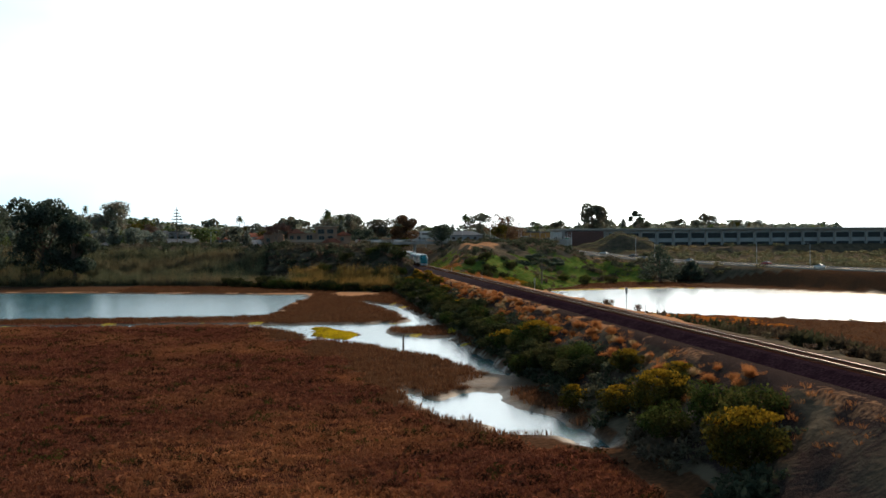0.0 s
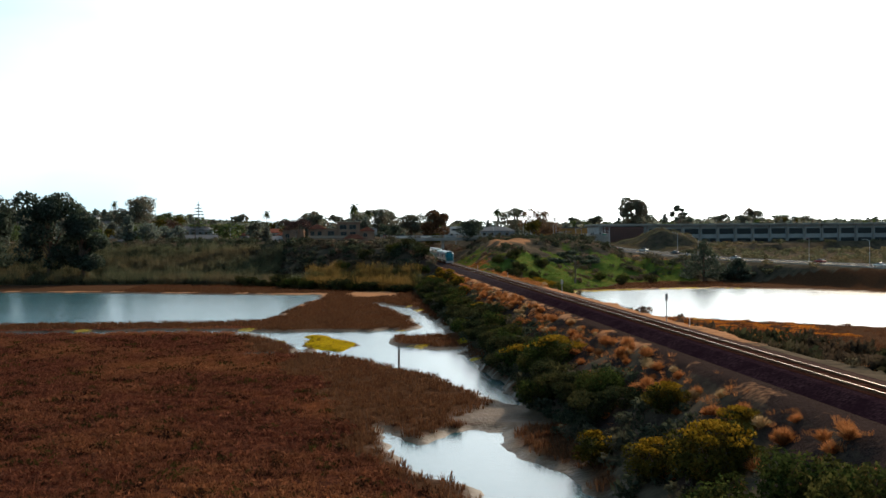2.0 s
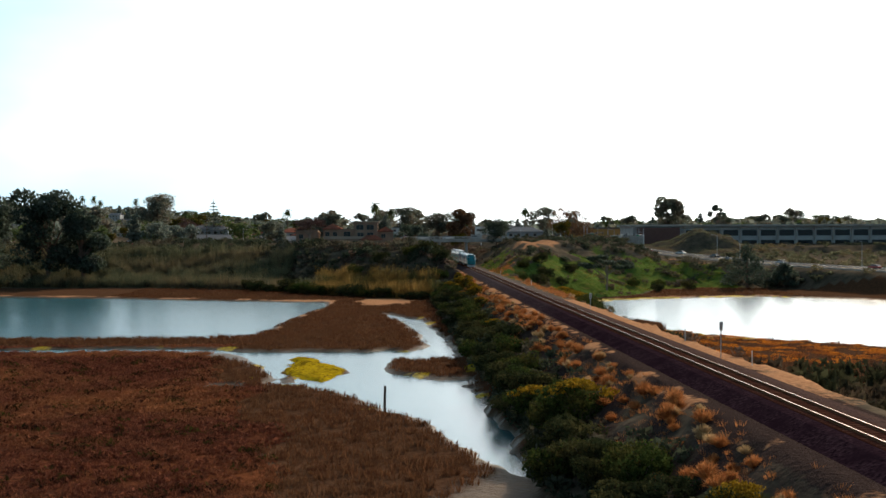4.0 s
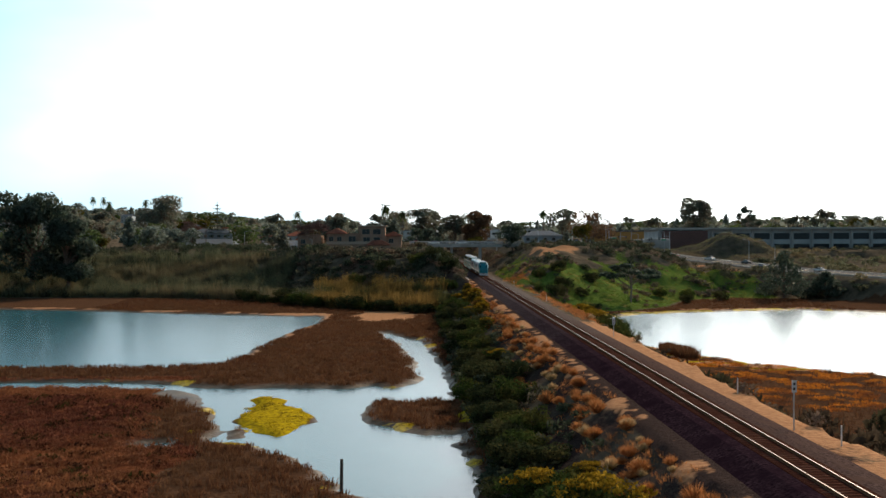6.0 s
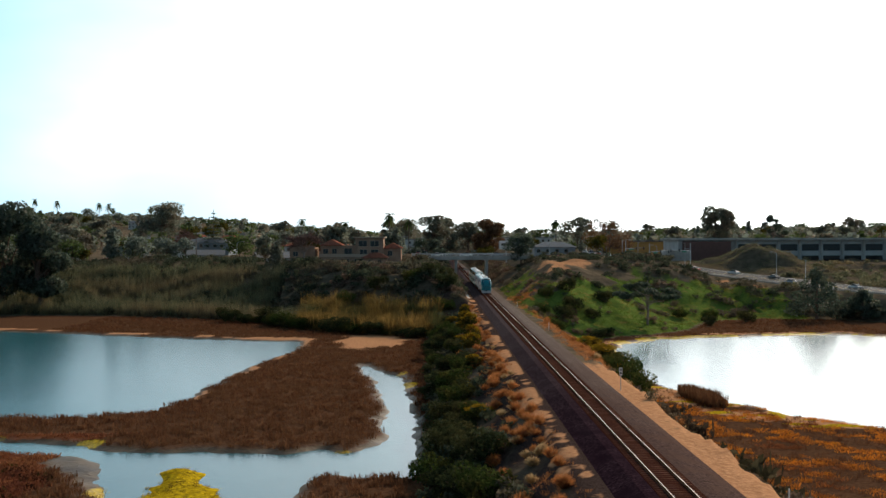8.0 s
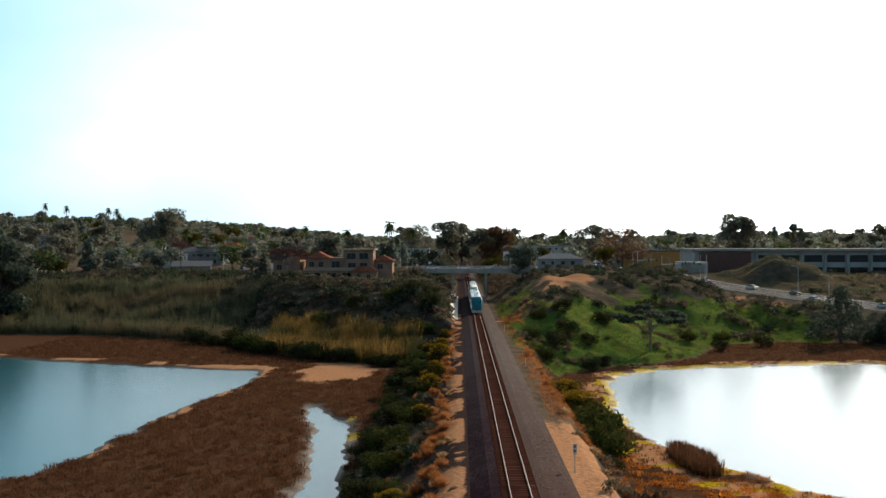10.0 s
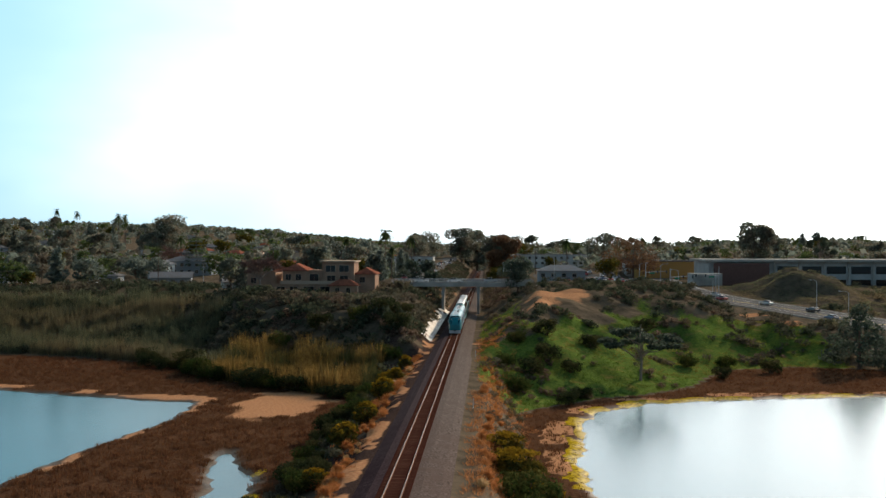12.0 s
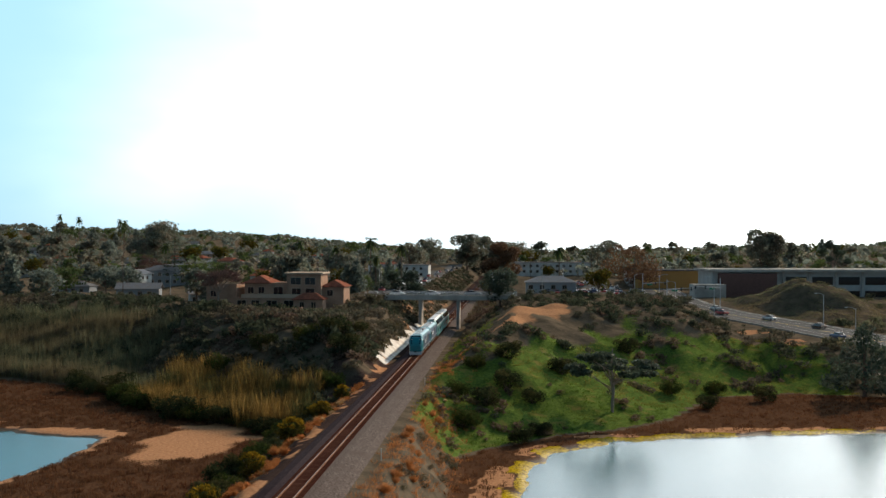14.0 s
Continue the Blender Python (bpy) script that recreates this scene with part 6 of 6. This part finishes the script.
for k in range(46):
    y = 590 + 620 * q.uniform()
    x = q.uniform(-60 - (y - 180) * 0.44, -34)
    wl = (WALL_WHITE, WALL_GREY, STUCCO_PALE)[int(q.integers(0, 3))]
    rf_ = (ROOF_GREY, TILE_RED, ROOF_DARK)[int(q.integers(0, 3))]
    house(x, y, q.uniform(10, 17), q.uniform(8, 11), int(q.integers(1, 3)), wl, rf_, "pale house with pitched roof among trees", ("gable", "hip")[int(q.integers(0, 2))], q.uniform(-30, 30))
house(33, 532, 16, 10, 1, WALL_GREY, ROOF_GREY, "low pavilion with grey pyramid roof at the car park", "hip")
for x, y, w, d, st in ((-33, 668, 24, 14, 1), (-36, 720, 30, 16, 2), (84, 660, 26, 16, 2), (42, 760, 40, 18, 2)):
    house(x, y, w, d, st, (WALL_WHITE, WALL_GREY)[int(x) % 2], (ROOF_GREY, ROOF_DARK)[int(y) % 2], "low commercial building with flat roof", "flat")

# the long flat-roofed building behind the highway
SZ = 3.6
PANEL_PALE = surface("pale_panel", (0.42, 0.43, 0.42), (0.54, 0.55, 0.54), (0.38, 0.39, 0.39), fine=3, coarse=0.2, rough=0.6)
school = thing("long_building", pose(0, 0, 0), "long flat-roofed two-storey building with dark glazing", "building")
part("wall", Build().box(95, 320, 586, 616, SZ - 3, SZ + 11.2), PANEL_PALE, school, "grey panelled wall")
part("roof", Build().box(93.5, 322, 583.6, 618, SZ + 11.2, SZ + 12.1), CONCRETE, school)
part("red_wing", Build().box(97, 118, 582.5, 586, SZ - 3, SZ + 10.6), surface("dark_red_panel", (0.12, 0.055, 0.045), (0.18, 0.085, 0.07), fine=3, rough=0.7), school, "dark red panelled wing")
part("grey_block", Build().box(86, 97, 570, 582, SZ - 3, SZ + 6.8), CONCRETE, school, "bare concrete block")
for k in range(20):
    x0 = 122 + k * 9.6
    for zz in (SZ + 1.2, SZ + 6.4):
        w = part("window", Build().box(x0, x0 + 7.6, 585.9, 586.1, zz, zz + 3.0), WINDOW, school)
    part("pilaster", Build().box(x0 - 1.3, x0 - 0.7, 585.4, 586, SZ - 3, SZ + 11.2), CONCRETE, school)
orange = thing("orange_building", pose(74, 640, 0), "low ochre building with flat roof", "building")
part("wall", Build().box(0, 26, 0, 14, 3, 14), surface("ochre_wall", (0.42, 0.24, 0.08), (0.5, 0.3, 0.12), fine=4, rough=0.85), orange)
part("roof", Build().box(-0.5, 26.5, -0.5, 14.5, 14, 14.6), ROOF_DARK, orange)

bill = thing("billboard", pose(16, 560, float(ground_z(16, 560)[0])), "white billboard on a single post", "billboard")
part("post", Build().tube([(0, 0, -0.5), (0, 0, 6.2)], [0.22, 0.2], 8), POLE_STEEL, bill)
part("panel", Build().box(-2.9, 2.9, -0.3, 0.3, 5.8, 9.4), PAINT_WHITE, bill)
part("bar", Build().box(-2.1, 2.1, -0.32, -0.305, 7.3, 8.3), SIGN_BLACK, bill, "dark lettering shown as a plain bar")

# ---------------------------------------------------------------- cars
def car_parts(paint):
    body = loft([[(-0.86, y, z0), (0.86, y, z0), (0.90, y, z0 + (z1 - z0) * 0.55), (0.78, y, z1), (-0.78, y, z1), (-0.90, y, z0 + (z1 - z0) * 0.55)] for y, z0, z1 in ((-2.25, 0.42, 0.78), (-2.05, 0.3, 0.92), (-1.2, 0.28, 0.98), (1.3, 0.28, 1.0), (2.0, 0.3, 0.95), (2.25, 0.42, 0.8))])
    cabin = loft([[(-0.74 * k, y, 0.95), (0.74 * k, y, 0.95), (0.60 * k, y, z), (-0.60 * k, y, z)] for y, z, k in ((-1.25, 1.0, 1.0), (-0.55, 1.46, 1.0), (0.9, 1.48, 1.0), (1.85, 1.02, 1.0))])
    roof = Build().box(-0.56, 0.56, -0.5, 0.95, 1.455, 1.50)
    return body.mesh("body", paint), cabin.mesh("cabin", GLASS_DARK), roof.mesh("roof", paint)


def car(m, paint, colour):
    t = thing("car", m, colour + " parked car on asphalt", "car", "cars")
    a, b, c = car_parts(paint)
    part("body", a, None, t)
    part("cabin", b, None, t, "dark glass cabin")
    part("roof", c, None, t)
    for sx in (-0.8, 0.8):
        for sy in (-1.4, 1.42):
            w = part("wheel", Build().tube([(sx - 0.1, sy, 0.32), (sx + 0.1, sy, 0.32)], [0.32, 0.32], 12), TYRE, t)
            part("rim", Build().tube([(sx - 0.11, sy, 0.32), (sx + 0.11, sy, 0.32)], [0.19, 0.19], 8), RIM, w)
        part("headlight", Build().box(sx * 0.78 - 0.14, sx * 0.78 + 0.14, -2.2, -2.05, 0.66, 0.78), SIGN_WHITE, t)
        part("tail_light", Build().box(sx * 0.85 - 0.12, sx * 0.85 + 0.12, 2.05, 2.2, 0.72, 0.86), surface("lamp_red", (0.4, 0.02, 0.02), (0.5, 0.03, 0.03), fine=4, rough=0.3, relief=0), t)
    return t


cars = []
for k, (nm, c) in enumerate((("white", (0.75, 0.75, 0.74)), ("silver", (0.42, 0.43, 0.44)), ("black", (0.03, 0.03, 0.035)), ("red", (0.38, 0.03, 0.03)), ("dark blue", (0.05, 0.08, 0.16)))):
    pm = surface("car_paint", c, tuple(min(1, v * 1.1) for v in c), fine=3, rough=0.28, relief=0)
    cars.append(car(pose(30 + k * 4, 530, float(ground_z(30 + k * 4, 530)[0]) + 0.02), pm, nm))


def on_road(s, off):
    i = min(int(s * (len(pts) - 2)), len(pts) - 3)
    p, o = pts[i + 1], pts[i]
    d = Vector((p[0] - o[0], p[1] - o[1], 0)).normalized()
    n = Vector((d.y, -d.x, 0))
    return pose(p[0] + n.x * off, p[1] + n.y * off, p[2] + 0.1, 0, 0, math.degrees(math.atan2(-d.x, d.y)))


for k, (s, off) in enumerate(((0.27, -2.4), (0.31, 2.4), (0.36, -2.4), (0.42, -2.4), (0.47, 6.2), (0.54, 2.2), (0.63, -2.2), (0.70, 6.0), (0.2, 6.0), (0.16, -2.4))):
    copy_thing(cars[(k * 2 + 1) % 5], on_road(s, off))["label"] = "car on the grey highway"
for x, side, k in ((-13.5, -1.9, 0), (8.5, 1.9, 1), (-3.0, -1.9, 0)):
    copy_thing(cars[k], pose(x, 500 + side, 9.0, 0, 0, 90))["label"] = "pale car on the road bridge"
q = np.random.default_rng(21)
# level car park beside the palm
lot_z = float(ground_z(55, 560)[0])
lv, lf_ = [], []
gxx, gyy = np.meshgrid(np.arange(26, 74, 3.0), np.arange(518, 612, 3.0))
lz = ground_z(gxx.ravel(), gyy.ravel()) + 0.06
ii = (np.arange(gxx.shape[0] - 1)[:, None] * gxx.shape[1] + np.arange(gxx.shape[1] - 1)[None]).ravel()
tagged(new("car_park", mesh_np("car_park", np.stack([gxx.ravel(), gyy.ravel(), lz], 1), np.stack([ii, ii + 1, ii + gxx.shape[1] + 1, ii + gxx.shape[1]], 1), ASPHALT, True)), "grey asphalt car park above the slope", "car park", kind="structure")
for row, y in enumerate((524, 538, 554, 570, 586, 600)):
    for k in range(15):
        if q.uniform() < 0.72:
            x = 29 + k * 2.9
            copy_thing(cars[int(q.integers(0, 5))], pose(x, y, float(ground_z(x, y)[0]) + 0.08, 0, 0, 180 * (row % 2)))
# street beyond the bridge, running beside the railway
sv = []
for y in np.arange(506, 1000, 6.0):
    z = max(float(ground_z(-27, y)[0]), float(ground_z(-17, y)[0])) + 0.1
    sv += [(-27.5, y, z), (-17, y, z)]
sf = [(2 * i, 2 * i + 1, 2 * i + 3, 2 * i + 2) for i in range(len(sv) // 2 - 1)]
tagged(new("street", mesh_np("street", sv, sf, ASPHALT)), "grey asphalt street running beside the railway", "road", kind="structure")
for k in range(34):
    i = int(q.integers(2, 70))
    lane = (-25.8, -20.6, -18.2)[int(q.integers(0, 3))]
    copy_thing(cars[int(q.integers(0, 5))], pose(lane, sv[2 * i][1], sv[2 * i][2] + 0.02))
for k in range(5):
    x = -150 + k * 11 + q.uniform(-2, 2)
    copy_thing(cars[(k * 3) % 5], pose(x, 516, float(ground_z(x, 516)[0]) + 0.02, 0, 0, 70))

# ---------------------------------------------------------------- poles, lamps and signals
def street_lamp(m, h=8.5, arm=2.4):
    t = thing("street_lamp", m, "grey steel street lamp with a curved arm", "street lamp", "street lamps")
    part("pole", Build().tube([(0, 0, -0.4), (0, 0, h)], [0.11, 0.07], 8), POLE_STEEL, t)
    part("arm", Build().tube([(0, 0, h - 0.1), (arm * 0.5, 0, h + 0.35), (arm, 0, h + 0.4)], [0.06, 0.05, 0.04], 6), POLE_STEEL, t)
    part("lamp_head", Build().box(arm - 0.1, arm + 0.55, -0.13, 0.13, h + 0.3, h + 0.46), POLE_STEEL, t)
    return t


lamp = street_lamp(on_road(0.26, 10.2))
for s, off in ((0.33, 10.2), (0.40, -10.2), (0.5, 10.2), (0.6, -10.2), (0.7, 10.2), (0.2, -10.2)):
    copy_thing(lamp, on_road(s, off))
for x, y in ((30, 520), (48, 545), (60, 530), (72, 560), (40, 590), (-29, 530), (-29, 580), (-30, 640), (-92, 528)):
    copy_thing(lamp, stand(x, y))


def signal(m, arm):
    t = thing("traffic_signal", m, "steel traffic signal with a long mast arm and street sign", "traffic signal", "traffic signals")
    part("pole", Build().tube([(0, 0, -0.4), (0, 0, 9.0)], [0.17, 0.11], 8), POLE_STEEL, t)
    part("mast_arm", Build().tube([(0, 0, 5.8), (arm, 0, 6.3)], [0.12, 0.06], 8), POLE_STEEL, t)
    for f in (0.55, 0.95):
        part("signal_head", Build().box(arm * f - 0.18, arm * f + 0.18, -0.2, 0.15, 5.4, 6.5), SIGN_BLACK, t)
    sg = part("street_sign", Build().box(arm * 0.3 - 1.0, arm * 0.3 + 1.0, -0.08, -0.02, 5.2, 5.75), SIGN_GREEN, t, "green street sign")
    part("bar", Build().box(arm * 0.3 - 0.7, arm * 0.3 + 0.7, -0.09, -0.082, 5.36, 5.58), SIGN_WHITE, sg)
    return t


signal(on_road(0.235, 10.5), -9)
signal(on_road(0.215, -10.5), 9)
signal(on_road(0.16, 10.5), -8)


def utility_pole(m, h):
    t = thing("utility_pole", m, "brown timber utility pole with crossarm", "utility pole", "utility poles")
    part("pole", Build().tube([(0, 0, -0.5), (0, 0, h)], [0.17, 0.11], 8), POLE_WOOD, t)
    part("crossarm", Build().box(-1.25, 1.25, -0.07, 0.07, h - 0.9, h - 0.74), POLE_WOOD, t)
    for k in (-1.1, -0.5, 0.5, 1.1):
        part("insulator", Build().tube([(k, 0, h - 0.74), (k, 0, h - 0.52)], [0.05, 0.04], 6), SIGN_WHITE, t)
    return t


up = utility_pole(stand(-108, 528), 12)
for x, y in ((-78, 560), (-45, 540), (-44, 600), (28, 620), (-33, 700), (-150, 640), (58, 690), (-90, 640)):
    copy_thing(up, stand(x, y, x))
for k in range(300):
    s_ = new("sleeper", sleeper_mesh)
    s_.parent = track
    s_.location = (0, 214 + 0.6 * k, 0)
